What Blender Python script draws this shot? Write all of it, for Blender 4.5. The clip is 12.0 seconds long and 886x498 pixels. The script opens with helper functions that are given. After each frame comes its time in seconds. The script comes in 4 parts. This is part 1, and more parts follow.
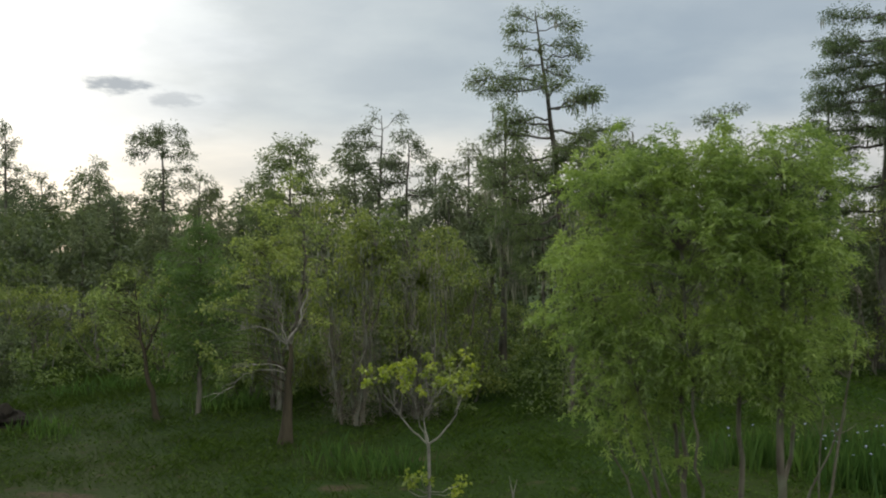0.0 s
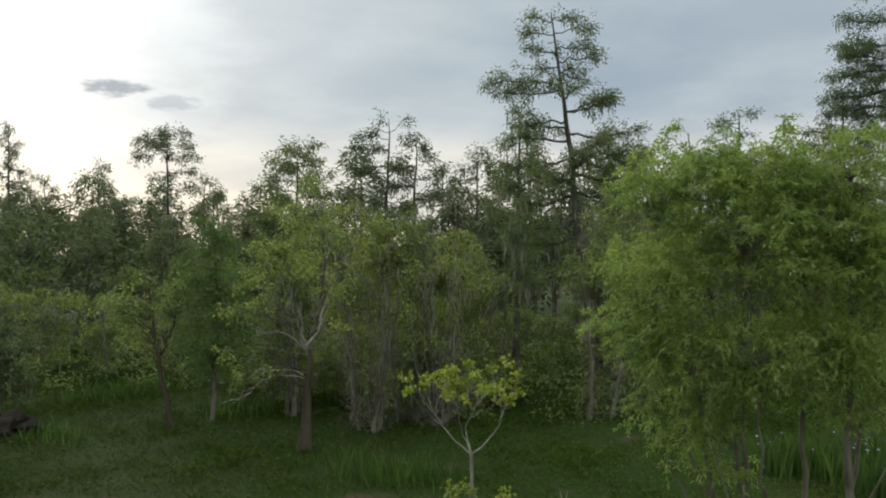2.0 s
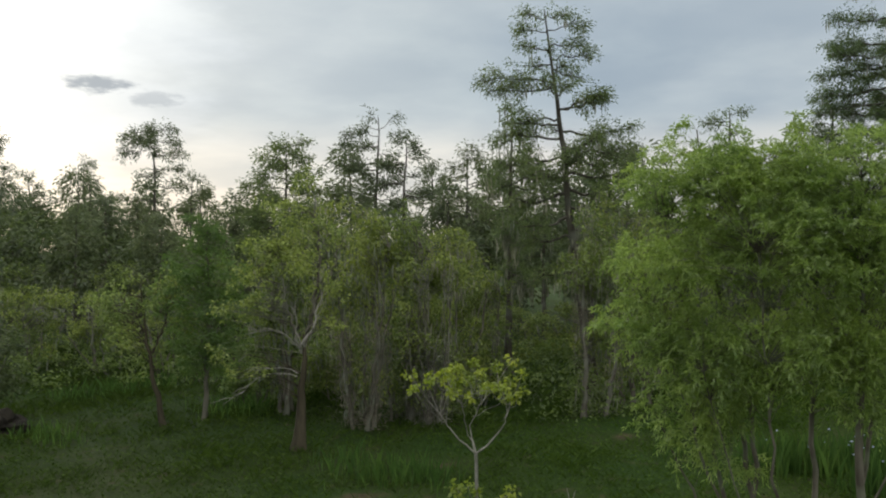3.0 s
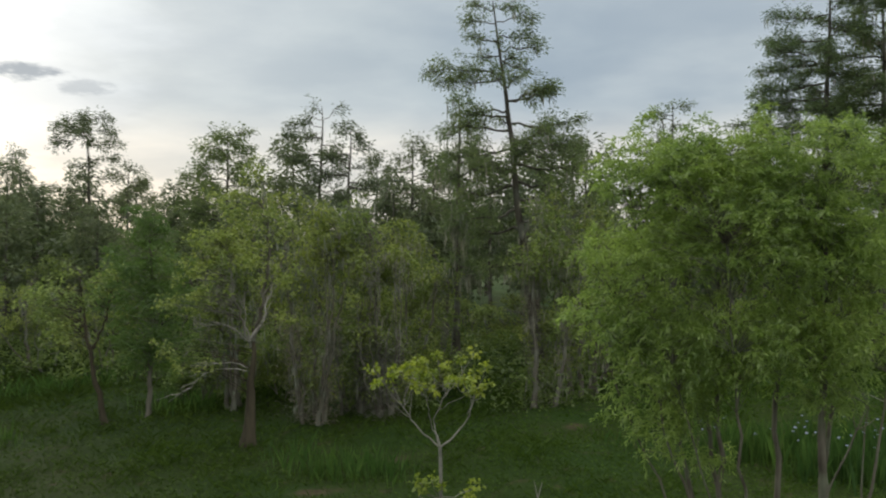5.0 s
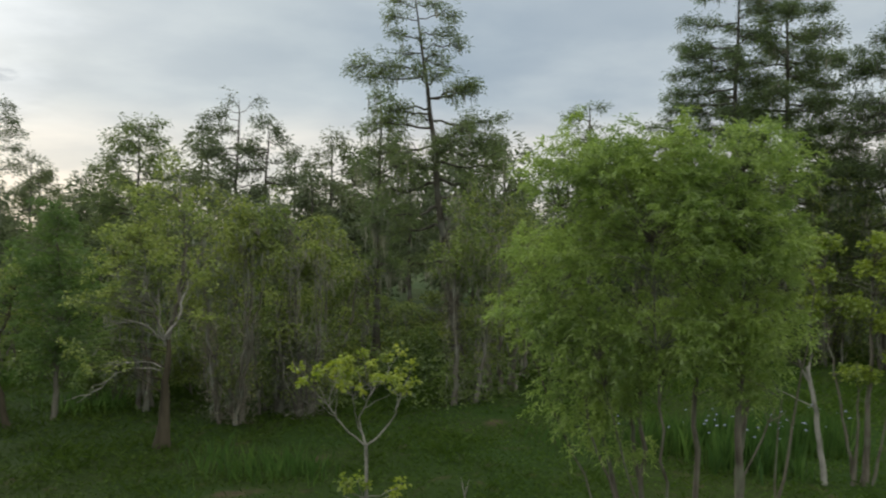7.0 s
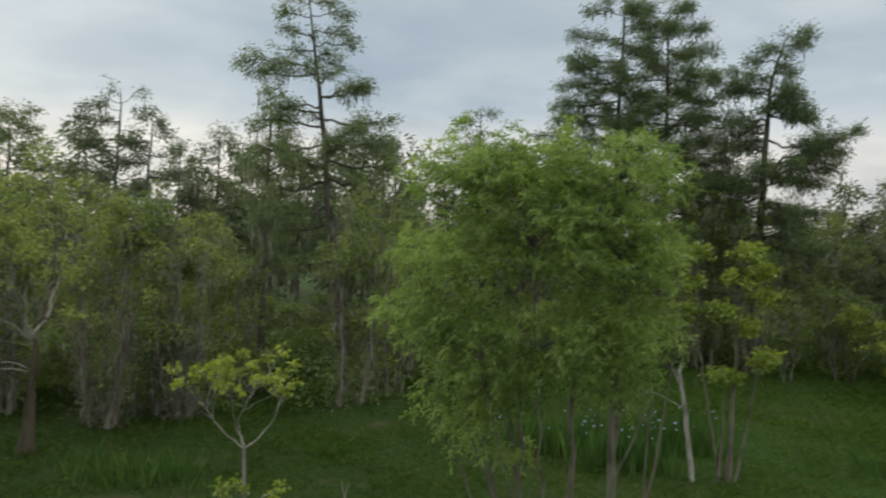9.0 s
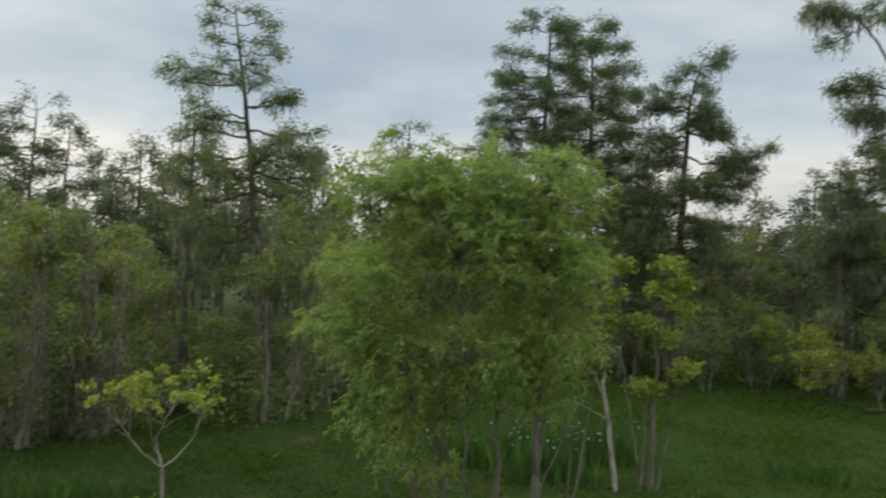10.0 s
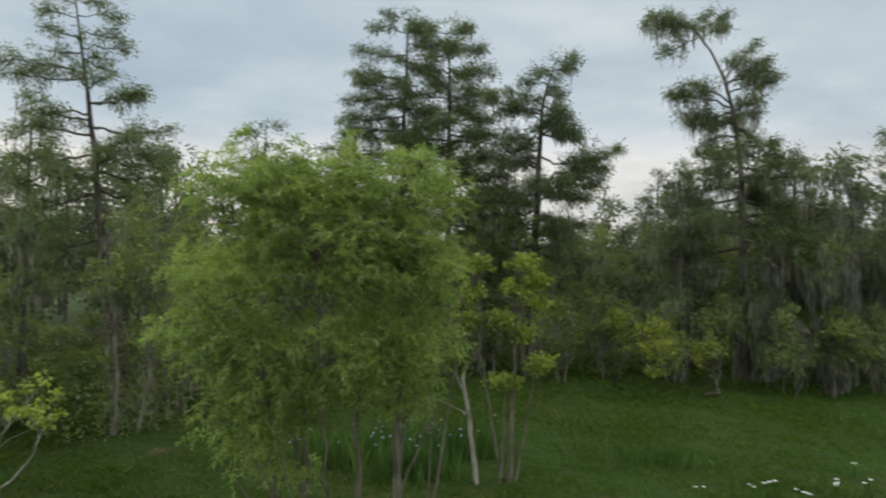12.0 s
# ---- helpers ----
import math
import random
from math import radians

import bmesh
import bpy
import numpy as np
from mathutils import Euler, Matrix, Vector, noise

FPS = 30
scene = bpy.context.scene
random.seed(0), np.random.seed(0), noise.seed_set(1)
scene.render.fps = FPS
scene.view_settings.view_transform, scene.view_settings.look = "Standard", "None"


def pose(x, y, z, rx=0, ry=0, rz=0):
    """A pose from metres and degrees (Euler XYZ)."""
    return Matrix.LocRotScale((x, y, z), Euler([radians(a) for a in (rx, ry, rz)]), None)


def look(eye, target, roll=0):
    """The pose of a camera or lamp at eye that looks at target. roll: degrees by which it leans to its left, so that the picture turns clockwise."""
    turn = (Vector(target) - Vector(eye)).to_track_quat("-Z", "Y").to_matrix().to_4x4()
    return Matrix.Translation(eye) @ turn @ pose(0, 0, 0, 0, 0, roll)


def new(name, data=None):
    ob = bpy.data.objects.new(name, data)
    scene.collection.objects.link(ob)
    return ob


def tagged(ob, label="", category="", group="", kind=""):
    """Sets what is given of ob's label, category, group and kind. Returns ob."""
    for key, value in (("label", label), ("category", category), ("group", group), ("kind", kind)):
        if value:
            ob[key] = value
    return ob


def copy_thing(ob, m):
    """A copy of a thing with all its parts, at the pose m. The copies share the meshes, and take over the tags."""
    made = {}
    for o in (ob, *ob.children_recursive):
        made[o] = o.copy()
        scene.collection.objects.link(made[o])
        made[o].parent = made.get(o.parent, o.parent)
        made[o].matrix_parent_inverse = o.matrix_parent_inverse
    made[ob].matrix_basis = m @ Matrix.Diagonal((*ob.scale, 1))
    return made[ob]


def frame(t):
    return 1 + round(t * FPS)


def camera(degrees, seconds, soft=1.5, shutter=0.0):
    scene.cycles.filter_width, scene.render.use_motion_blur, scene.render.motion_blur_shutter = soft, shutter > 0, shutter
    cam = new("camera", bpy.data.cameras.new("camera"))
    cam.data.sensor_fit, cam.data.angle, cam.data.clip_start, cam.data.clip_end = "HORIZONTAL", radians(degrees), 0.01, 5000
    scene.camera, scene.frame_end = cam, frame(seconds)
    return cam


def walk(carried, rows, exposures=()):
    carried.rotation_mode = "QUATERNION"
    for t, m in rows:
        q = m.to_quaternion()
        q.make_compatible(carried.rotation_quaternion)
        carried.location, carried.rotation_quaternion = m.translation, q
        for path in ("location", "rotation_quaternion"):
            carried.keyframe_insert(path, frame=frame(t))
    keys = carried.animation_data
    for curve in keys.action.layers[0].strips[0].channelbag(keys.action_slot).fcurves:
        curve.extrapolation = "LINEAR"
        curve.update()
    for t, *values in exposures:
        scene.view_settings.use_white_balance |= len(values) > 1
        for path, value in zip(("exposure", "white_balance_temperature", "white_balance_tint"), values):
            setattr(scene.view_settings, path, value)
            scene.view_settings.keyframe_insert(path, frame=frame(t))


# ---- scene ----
cam = camera(56.6, 12.0, soft=2.0, shutter=1.0)
PATH = [
    (0, (0.000, 0.000, 6.150), (0.000, 10.000, 6.150), 0.00),
    (0.5, (-0.198, 0.102, 6.166), (-0.215, 10.102, 6.166), -0.11),
    (1, (-0.408, 0.207, 6.161), (-0.423, 10.207, 6.193), -0.02),
    (1.5, (-0.613, 0.289, 6.166), (-0.609, 10.289, 6.210), 0.06),
    (2, (-0.781, 0.398, 6.152), (-0.744, 10.397, 6.201), 0.17),
    (2.5, (-0.952, 0.468, 6.149), (-0.845, 10.467, 6.188), 0.22),
    (4.5, (-1.411, 0.744, 6.125), (-0.682, 10.718, 6.078), 0.18),
    (5, (-1.481, 0.774, 6.127), (-0.536, 10.729, 6.057), 0.15),
    (5.5, (-1.556, 0.815, 6.118), (-0.378, 10.745, 6.040), 0.24),
    (6, (-1.592, 0.841, 6.114), (-0.174, 10.740, 6.027), 0.30),
    (6.5, (-1.617, 0.873, 6.119), (0.052, 10.733, 6.027), 0.43),
    (7, (-1.642, 0.882, 6.123), (0.302, 10.691, 6.024), 0.61),
    (9, (-1.562, 0.878, 6.113), (1.660, 10.344, 6.067), 1.91),
    (9.5, (-1.542, 0.865, 6.111), (2.074, 10.189, 6.157), 2.15),
    (10, (-1.513, 0.887, 6.121), (2.509, 10.041, 6.258), 2.03),
    (10.5, (-1.506, 0.881, 6.136), (2.921, 9.845, 6.333), 1.86),
    (11, (-1.462, 0.931, 6.123), (3.342, 9.698, 6.346), 1.58),
    (11.5, (-1.454, 0.937, 6.141), (3.688, 9.511, 6.348), 1.33),
    (12, (-1.458, 0.866, 6.138), (4.033, 9.222, 6.312), 1.01),
]
walk(cam, [(t, look(eye, target, roll)) for t, eye, target, roll in PATH], exposures=[(0, -0.03), (5, -0.02), (9, 0.06), (12, 0.17)])

# ---- daylight: thick evening cloud, the sun behind it on the left ----
SUN_AZ, SUN_EL = radians(-31), radians(17)
sun_way = Vector((math.sin(SUN_AZ) * math.cos(SUN_EL), math.cos(SUN_AZ) * math.cos(SUN_EL), math.sin(SUN_EL)))


def sky_world():
    w = bpy.data.worlds.new("sky")
    w.use_nodes = True
    nt = w.node_tree
    nt.nodes.clear()
    N, L = nt.nodes.new, nt.links.new

    def math_node(op, a, b=None, clamp=False):
        m = N("ShaderNodeMath")
        m.operation, m.use_clamp = op, clamp
        for i, v in enumerate((a, b)):
            if v is None:
                continue
            if isinstance(v, (int, float)):
                m.inputs[i].default_value = v
            else:
                L(v, m.inputs[i])
        return m.outputs[0]

    def ramp(fac, stops, mode="EASE"):
        r = N("ShaderNodeValToRGB")
        r.color_ramp.interpolation = mode
        els = r.color_ramp.elements
        while len(els) < len(stops):
            els.new(0.5)
        for e, (p, c) in zip(els, stops):
            e.position, e.color = p, (*c, 1)
        L(fac, r.inputs[0])
        return r.outputs[0]

    def mix(fac, a, b, mode="MIX"):
        m = N("ShaderNodeMix")
        m.data_type, m.blend_type = "RGBA", mode
        if isinstance(fac, (int, float)):
            m.inputs[0].default_value = fac
        else:
            L(fac, m.inputs[0])
        for i, v in ((6, a), (7, b)):
            if isinstance(v, tuple):
                m.inputs[i].default_value = (*v, 1)
            else:
                L(v, m.inputs[i])
        return m.outputs[2]

    tc = N("ShaderNodeTexCoord")
    sep = N("ShaderNodeSeparateXYZ")
    L(tc.outputs["Generated"], sep.inputs[0])
    up = math_node("MAXIMUM", sep.outputs[2], 0.0)
    low = math_node("ADD", up, 0.16)
    com = N("ShaderNodeCombineXYZ")
    L(math_node("DIVIDE", sep.outputs[0], low), com.inputs[0])
    L(math_node("DIVIDE", sep.outputs[1], low), com.inputs[1])

    def cloud(scale, detail, rough, shift):
        mp = N("ShaderNodeMapping")
        mp.inputs["Location"].default_value = shift
        L(com.outputs[0], mp.inputs[0])
        n = N("ShaderNodeTexNoise")
        n.inputs["Scale"].default_value, n.inputs["Detail"].default_value = scale, detail
        n.inputs["Roughness"].default_value = rough
        L(mp.outputs[0], n.inputs["Vector"])
        return n.outputs[0]

    sky = N("ShaderNodeTexSky")
    sky.sky_type, sky.sun_disc = "NISHITA", False
    sky.sun_elevation, sky.sun_rotation = SUN_EL, SUN_AZ
    clear = mix(1.0, sky.outputs[0], (0.10, 0.10, 0.10), "MULTIPLY")
    # the stops above 0.31, out of view, are raised as fill light on foliage
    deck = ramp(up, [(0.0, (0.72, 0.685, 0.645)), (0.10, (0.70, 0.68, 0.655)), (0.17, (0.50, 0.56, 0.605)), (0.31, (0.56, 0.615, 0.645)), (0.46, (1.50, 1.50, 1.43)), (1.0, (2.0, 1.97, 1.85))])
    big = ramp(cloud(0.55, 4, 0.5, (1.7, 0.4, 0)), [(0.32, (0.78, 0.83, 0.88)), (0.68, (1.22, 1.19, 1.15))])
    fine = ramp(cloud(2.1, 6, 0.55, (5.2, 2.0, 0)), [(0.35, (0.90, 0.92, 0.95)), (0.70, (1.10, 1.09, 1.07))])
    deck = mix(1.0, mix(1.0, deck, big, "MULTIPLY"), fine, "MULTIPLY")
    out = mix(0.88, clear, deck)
    dot = N("ShaderNodeVectorMath")
    dot.operation = "DOT_PRODUCT"
    L(tc.outputs["Generated"], dot.inputs[0])
    dot.inputs[1].default_value = sun_way
    wobble = math_node("MULTIPLY", math_node("SUBTRACT", cloud(2.6, 5, 0.55, (0.3, 7.1, 0)), 0.5), 0.055)
    near = math_node("ADD", dot.outputs["Value"], wobble)
    glow = ramp(near, [(0.76, (0, 0, 0)), (0.87, (0.075, 0.070, 0.050)), (0.945, (0.11, 0.105, 0.085)), (0.978, (0.30, 0.295, 0.28)), (1.0, (0.68, 0.67, 0.64))])
    out = mix(1.0, out, glow, "ADD")
    # two small dark cloud scraps below the bright part
    for az, el, wide, tall, depth in ((-21.4, 10.6, 0.040, 0.015, 0.85), (-17.9, 9.9, 0.036, 0.011, 0.5)):
        az, el = radians(az), radians(el)
        away = N("ShaderNodeVectorMath")
        away.operation = "SUBTRACT"
        L(tc.outputs["Generated"], away.inputs[0])
        away.inputs[1].default_value = (math.sin(az) * math.cos(el), math.cos(az) * math.cos(el), math.sin(el))
        sq = N("ShaderNodeVectorMath")
        sq.operation = "MULTIPLY"
        L(away.outputs[0], sq.inputs[0])
        sq.inputs[1].default_value = (1 / wide, 1 / wide, 1 / tall)
        size = N("ShaderNodeVectorMath")
        size.operation = "LENGTH"
        L(sq.outputs[0], size.inputs[0])
        ragged = math_node("ADD", size.outputs["Value"], math_node("MULTIPLY", math_node("SUBTRACT", cloud(7.0, 5, 0.6, (3.1, 0.2, 0)), 0.5), 2.6))
        scrap = ramp(ragged, [(0.35, (depth, depth, depth)), (1.0, (0, 0, 0))])
        out = mix(scrap, out, (0.40, 0.44, 0.48))
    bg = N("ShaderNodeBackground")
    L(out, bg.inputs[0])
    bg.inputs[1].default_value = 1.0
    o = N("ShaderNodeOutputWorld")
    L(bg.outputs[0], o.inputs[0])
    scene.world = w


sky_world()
lamp = bpy.data.lights.new("sun", "SUN")
lamp.energy, lamp.angle, lamp.color = 1.5, radians(14), (1.0, 0.94, 0.84)
new("sun", lamp).matrix_world = look(sun_way * 50, (0, 0, 0))


# ---- materials ----
def nodes_of(name):
    m = bpy.data.materials.new(name)
    m.use_nodes = True
    nt = m.node_tree
    nt.nodes.clear()
    return m, nt, nt.nodes.new, nt.links.new


def noise_at(N, L, scale, detail=4, stretch=(1, 1, 1), space="Object"):
    tc, mp, n = N("ShaderNodeTexCoord"), N("ShaderNodeMapping"), N("ShaderNodeTexNoise")
    mp.inputs["Scale"].default_value = stretch
    n.inputs["Scale"].default_value, n.inputs["Detail"].default_value = scale, detail
    L(tc.outputs[space], mp.inputs[0])
    L(mp.outputs[0], n.inputs["Vector"])
    return n.outputs[0]


def ramp_of(N, L, fac, stops):
    r = N("ShaderNodeValToRGB")
    els = r.color_ramp.elements
    while len(els) < len(stops):
        els.new(0.5)
    for e, (p, c) in zip(els, stops):
        e.position, e.color = p, (*c, 1)
    L(fac, r.inputs[0])
    return r.outputs[0]


def blend(N, L, fac, a, b, mode="MIX"):
    m = N("ShaderNodeMix")
    m.data_type, m.blend_type = "RGBA", mode
    if isinstance(fac, (int, float)):
        m.inputs[0].default_value = fac
    else:
        L(fac, m.inputs[0])
    for i, v in ((6, a), (7, b)):
        if isinstance(v, tuple):
            m.inputs[i].default_value = (*v, 1)
        else:
            L(v, m.inputs[i])
    return m.outputs[2]


def sky_light_tint(N, L, col):
    """Sky light painted in along x: dimmer, more olive left, brighter on the right."""
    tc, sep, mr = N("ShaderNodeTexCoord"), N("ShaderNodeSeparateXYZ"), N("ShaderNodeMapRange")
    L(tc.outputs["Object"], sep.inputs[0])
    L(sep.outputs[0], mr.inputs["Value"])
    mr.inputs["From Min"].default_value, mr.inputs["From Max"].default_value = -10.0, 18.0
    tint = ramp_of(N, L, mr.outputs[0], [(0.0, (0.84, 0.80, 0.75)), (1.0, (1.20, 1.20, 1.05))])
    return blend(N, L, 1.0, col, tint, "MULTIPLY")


def leaf_mat(name, dark, mid, light, translucent=0.35, gloss=0.05, patch=0.6, meadow=False):
    """Leaves: every leaf its own tone, and slow changes of tone across the crown."""
    m, nt, N, L = nodes_of(name)
    geo = N("ShaderNodeNewGeometry")
    tone = ramp_of(N, L, geo.outputs["Random Per Island"], [(0.0, dark), (0.55, mid), (1.0, light)])
    info = N("ShaderNodeObjectInfo")
    swing = 0.5 if meadow else 1.0
    shift = ramp_of(N, L, noise_at(N, L, patch, 3), [(0.3, (1 - 0.28 * swing, 1 - 0.22 * swing, 1 - 0.25 * swing)), (0.7, (1 + 0.25 * swing, 1 + 0.18 * swing, 1 + 0.05 * swing))])
    each = ramp_of(N, L, info.outputs["Random"], [(0.0, (0.85, 0.9, 0.9)), (1.0, (1.15, 1.08, 1.0))])
    col = blend(N, L, 1.0, blend(N, L, 1.0, tone, shift, "MULTIPLY"), each, "MULTIPLY")
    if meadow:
        col = sky_light_tint(N, L, col)
    d, t, g = N("ShaderNodeBsdfDiffuse"), N("ShaderNodeBsdfTranslucent"), N("ShaderNodeBsdfGlossy")
    L(col, d.inputs[0])
    L(col, t.inputs[0])
    g.inputs["Roughness"].default_value = 0.45
    a, b, o = N("ShaderNodeMixShader"), N("ShaderNodeMixShader"), N("ShaderNodeOutputMaterial")
    a.inputs[0].default_value, b.inputs[0].default_value = translucent, gloss
    L(d.outputs[0], a.inputs[1]), L(t.outputs[0], a.inputs[2])
    L(a.outputs[0], b.inputs[1]), L(g.outputs[0], b.inputs[2])
    L(b.outputs[0], o.inputs[0])
    return m


def bark_mat(name, dark, light, lichen=None, scale=5.0):
    m, nt, N, L = nodes_of(name)
    n1 = noise_at(N, L, scale, 6, (1, 1, 0.16))
    n2 = noise_at(N, L, scale * 0.22, 3)
    col = ramp_of(N, L, n1, [(0.32, dark), (0.68, light)])
    if lichen:
        col = blend(N, L, ramp_of(N, L, n2, [(0.48, (0, 0, 0)), (0.62, (1, 1, 1))]), col, lichen)
    p, o, bp = N("ShaderNodeBsdfPrincipled"), N("ShaderNodeOutputMaterial"), N("ShaderNodeBump")
    L(n1, bp.inputs["Height"])
    bp.inputs["Strength"].default_value, bp.inputs["Distance"].default_value = 0.8, 0.03
    L(col, p.inputs["Base Color"]), L(bp.outputs[0], p.inputs["Normal"])
    p.inputs["Roughness"].default_value = 0.9
    p.inputs["Specular IOR Level"].default_value = 0.2
    L(p.outputs[0], o.inputs[0])
    return m


def plain_mat(name, a, b, scale=3.0, rough=0.8):
    m, nt, N, L = nodes_of(name)
    col = ramp_of(N, L, noise_at(N, L, scale, 4), [(0.35, a), (0.65, b)])
    p, o = N("ShaderNodeBsdfPrincipled"), N("ShaderNodeOutputMaterial")
    L(col, p.inputs["Base Color"])
    p.inputs["Roughness"].default_value = rough
    L(p.outputs[0], o.inputs[0])
    return m


# bare patches of soil: centre and half sizes
SPOTS = ((-2.6, 21.0, 1.7, 0.8), (-0.6, 24.2, 0.9, 0.7), (5.6, 28.0, 1.0, 1.0), (-9.5, 20.6, 2.2, 0.7), (-5.5, 19.8, 1.6, 0.6), (2.2, 19.4, 0.7, 0.5))


def ground_mat():
    m, nt, N, L = nodes_of("marsh_ground")
    fine, mid, wide = noise_at(N, L, 9.0, 6), noise_at(N, L, 1.3, 5), noise_at(N, L, 0.16, 4)
    green = ramp_of(N, L, fine, [(0.3, (0.012, 0.028, 0.005)), (0.7, (0.022, 0.047, 0.009))])
    olive = ramp_of(N, L, fine, [(0.3, (0.015, 0.026, 0.006)), (0.7, (0.028, 0.044, 0.010))])
    soil = ramp_of(N, L, fine, [(0.3, (0.030, 0.024, 0.016)), (0.7, (0.075, 0.060, 0.040))])
    col = blend(N, L, ramp_of(N, L, wide, [(0.42, (0, 0, 0)), (0.6, (1, 1, 1))]), green, olive)
    col = blend(N, L, ramp_of(N, L, mid, [(0.60, (0, 0, 0)), (0.72, (0.8, 0.8, 0.8))]), col, soil)
    spots = None
    tc = N("ShaderNodeTexCoord")
    for cx, cy, wx, wy in SPOTS:
        mp, ln = N("ShaderNodeVectorMath"), N("ShaderNodeVectorMath")
        mp.operation, ln.operation = "MULTIPLY_ADD", "LENGTH"
        L(tc.outputs["Object"], mp.inputs[0])
        mp.inputs[1].default_value, mp.inputs[2].default_value = (1 / wx, 1 / wy, 0), (-cx / wx, -cy / wy, 0)
        L(mp.outputs[0], ln.inputs[0])
        if spots is None:
            spots = ln.outputs["Value"]
        else:
            least = N("ShaderNodeMath")
            least.operation = "MINIMUM"
            L(spots, least.inputs[0]), L(ln.outputs["Value"], least.inputs[1])
            spots = least.outputs[0]
    rag = N("ShaderNodeMath")
    rag.operation = "ADD"
    L(spots, rag.inputs[0]), L(mid, rag.inputs[1])
    col = blend(N, L, ramp_of(N, L, rag.outputs[0], [(0.7, (0.85, 0.85, 0.85)), (1.0, (0, 0, 0))]), col, soil)
    col = sky_light_tint(N, L, col)
    p, o, bp = N("ShaderNodeBsdfPrincipled"), N("ShaderNodeOutputMaterial"), N("ShaderNodeBump")
    L(fine, bp.inputs["Height"])
    bp.inputs["Strength"].default_value, bp.inputs["Distance"].default_value = 0.7, 0.04
    L(col, p.inputs["Base Color"]), L(bp.outputs[0], p.inputs["Normal"])
    p.inputs["Roughness"].default_value = 0.95
    p.inputs["Specular IOR Level"].default_value = 0.1
    L(p.outputs[0], o.inputs[0])
    return m



GROUND = ground_mat()
CYPRESS = leaf_mat("cypress_needles", (0.060, 0.102, 0.033), (0.104, 0.158, 0.048), (0.148, 0.208, 0.067), 0.50)
# needles of the distant trees: haze painted in as a paler, greyer green
CYPRESS_HAZY = leaf_mat("hazy_cypress_needles", (0.075, 0.104, 0.050), (0.108, 0.144, 0.064), (0.145, 0.182, 0.082), 0.40)
YOUNG = leaf_mat("young_cypress_needles", (0.056, 0.114, 0.016), (0.084, 0.158, 0.024), (0.116, 0.198, 0.036), 0.48)
WILLOW = leaf_mat("willow_leaves", (0.152, 0.238, 0.046), (0.226, 0.332, 0.066), (0.310, 0.425, 0.108), 0.60, 0.05, 1.1)
TALLOW = leaf_mat("tallow_leaves", (0.140, 0.200, 0.018), (0.222, 0.292, 0.026), (0.305, 0.372, 0.042), 0.48, 0.05)
MAPLE = leaf_mat("swamp_tree_leaves", (0.120, 0.176, 0.040), (0.190, 0.260, 0.056), (0.270, 0.345, 0.096), 0.48)
SHRUB = leaf_mat("shrub_leaves", (0.100, 0.146, 0.030), (0.156, 0.218, 0.042), (0.215, 0.278, 0.060), 0.48)
HERB = leaf_mat("herb_leaves", (0.070, 0.118, 0.024), (0.105, 0.165, 0.032), (0.145, 0.212, 0.045), 0.48)
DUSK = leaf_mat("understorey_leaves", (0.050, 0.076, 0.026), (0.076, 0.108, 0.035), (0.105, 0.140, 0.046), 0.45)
VINE = leaf_mat("dry_vines", (0.096, 0.092, 0.076), (0.150, 0.144, 0.122), (0.205, 0.198, 0.172), 0.25)
MOSS = leaf_mat("hanging_moss", (0.165, 0.176, 0.146), (0.225, 0.238, 0.200), (0.285, 0.298, 0.255), 0.45, 0.01)
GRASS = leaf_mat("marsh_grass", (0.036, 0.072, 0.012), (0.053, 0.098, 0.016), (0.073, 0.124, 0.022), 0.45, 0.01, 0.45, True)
REED = leaf_mat("reed_blades", (0.040, 0.090, 0.020), (0.062, 0.128, 0.028), (0.090, 0.165, 0.040), 0.45, 0.02)
BARK = bark_mat("cypress_bark", (0.062, 0.057, 0.042), (0.165, 0.156, 0.124), (0.17, 0.175, 0.140))
BARK_DARK = bark_mat("dark_wet_bark", (0.028, 0.024, 0.015), (0.074, 0.064, 0.042))
BARK_PALE = bark_mat("pale_grey_bark", (0.160, 0.152, 0.130), (0.330, 0.318, 0.285), (0.12, 0.12, 0.10), 8.0)
BARK_WILLOW = bark_mat("willow_bark", (0.052, 0.046, 0.034), (0.150, 0.136, 0.106), (0.12, 0.128, 0.09), 9.0)
BARK_TALL = bark_mat("old_cypress_bark", (0.040, 0.036, 0.027), (0.108, 0.100, 0.080), (0.120, 0.124, 0.100))
IRIS_BLUE = plain_mat("iris_petals", (0.30, 0.33, 0.52), (0.46, 0.49, 0.66), 20.0, 0.6)
LILY_WHITE = plain_mat("lily_petals", (0.70, 0.72, 0.72), (0.82, 0.83, 0.82), 20.0, 0.6)
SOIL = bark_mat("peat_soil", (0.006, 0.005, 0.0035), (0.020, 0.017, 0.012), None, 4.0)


# ---- geometry helpers ----
def quad_mesh(name, V, F, mat, smooth=False):
    V, F = np.asarray(V, np.float32), np.asarray(F, np.int32)
    me = bpy.data.meshes.new(name)
    me.vertices.add(len(V)), me.loops.add(F.size), me.polygons.add(len(F))
    me.vertices.foreach_set("co", V.ravel())
    me.loops.foreach_set("vertex_index", F.ravel())
    me.polygons.foreach_set("loop_start", np.arange(0, F.size, 4, dtype=np.int32))
    me.polygons.foreach_set("use_smooth", np.full(len(F), smooth))
    me.materials.append(mat)
    me.update(calc_edges=True)
    return me


# parts made of far more pieces than could be counted
STUFF = ("crown", "hanging_moss", "vine_tangle", "foliage", "boughwork", "twigwork", "leaf_tuft")


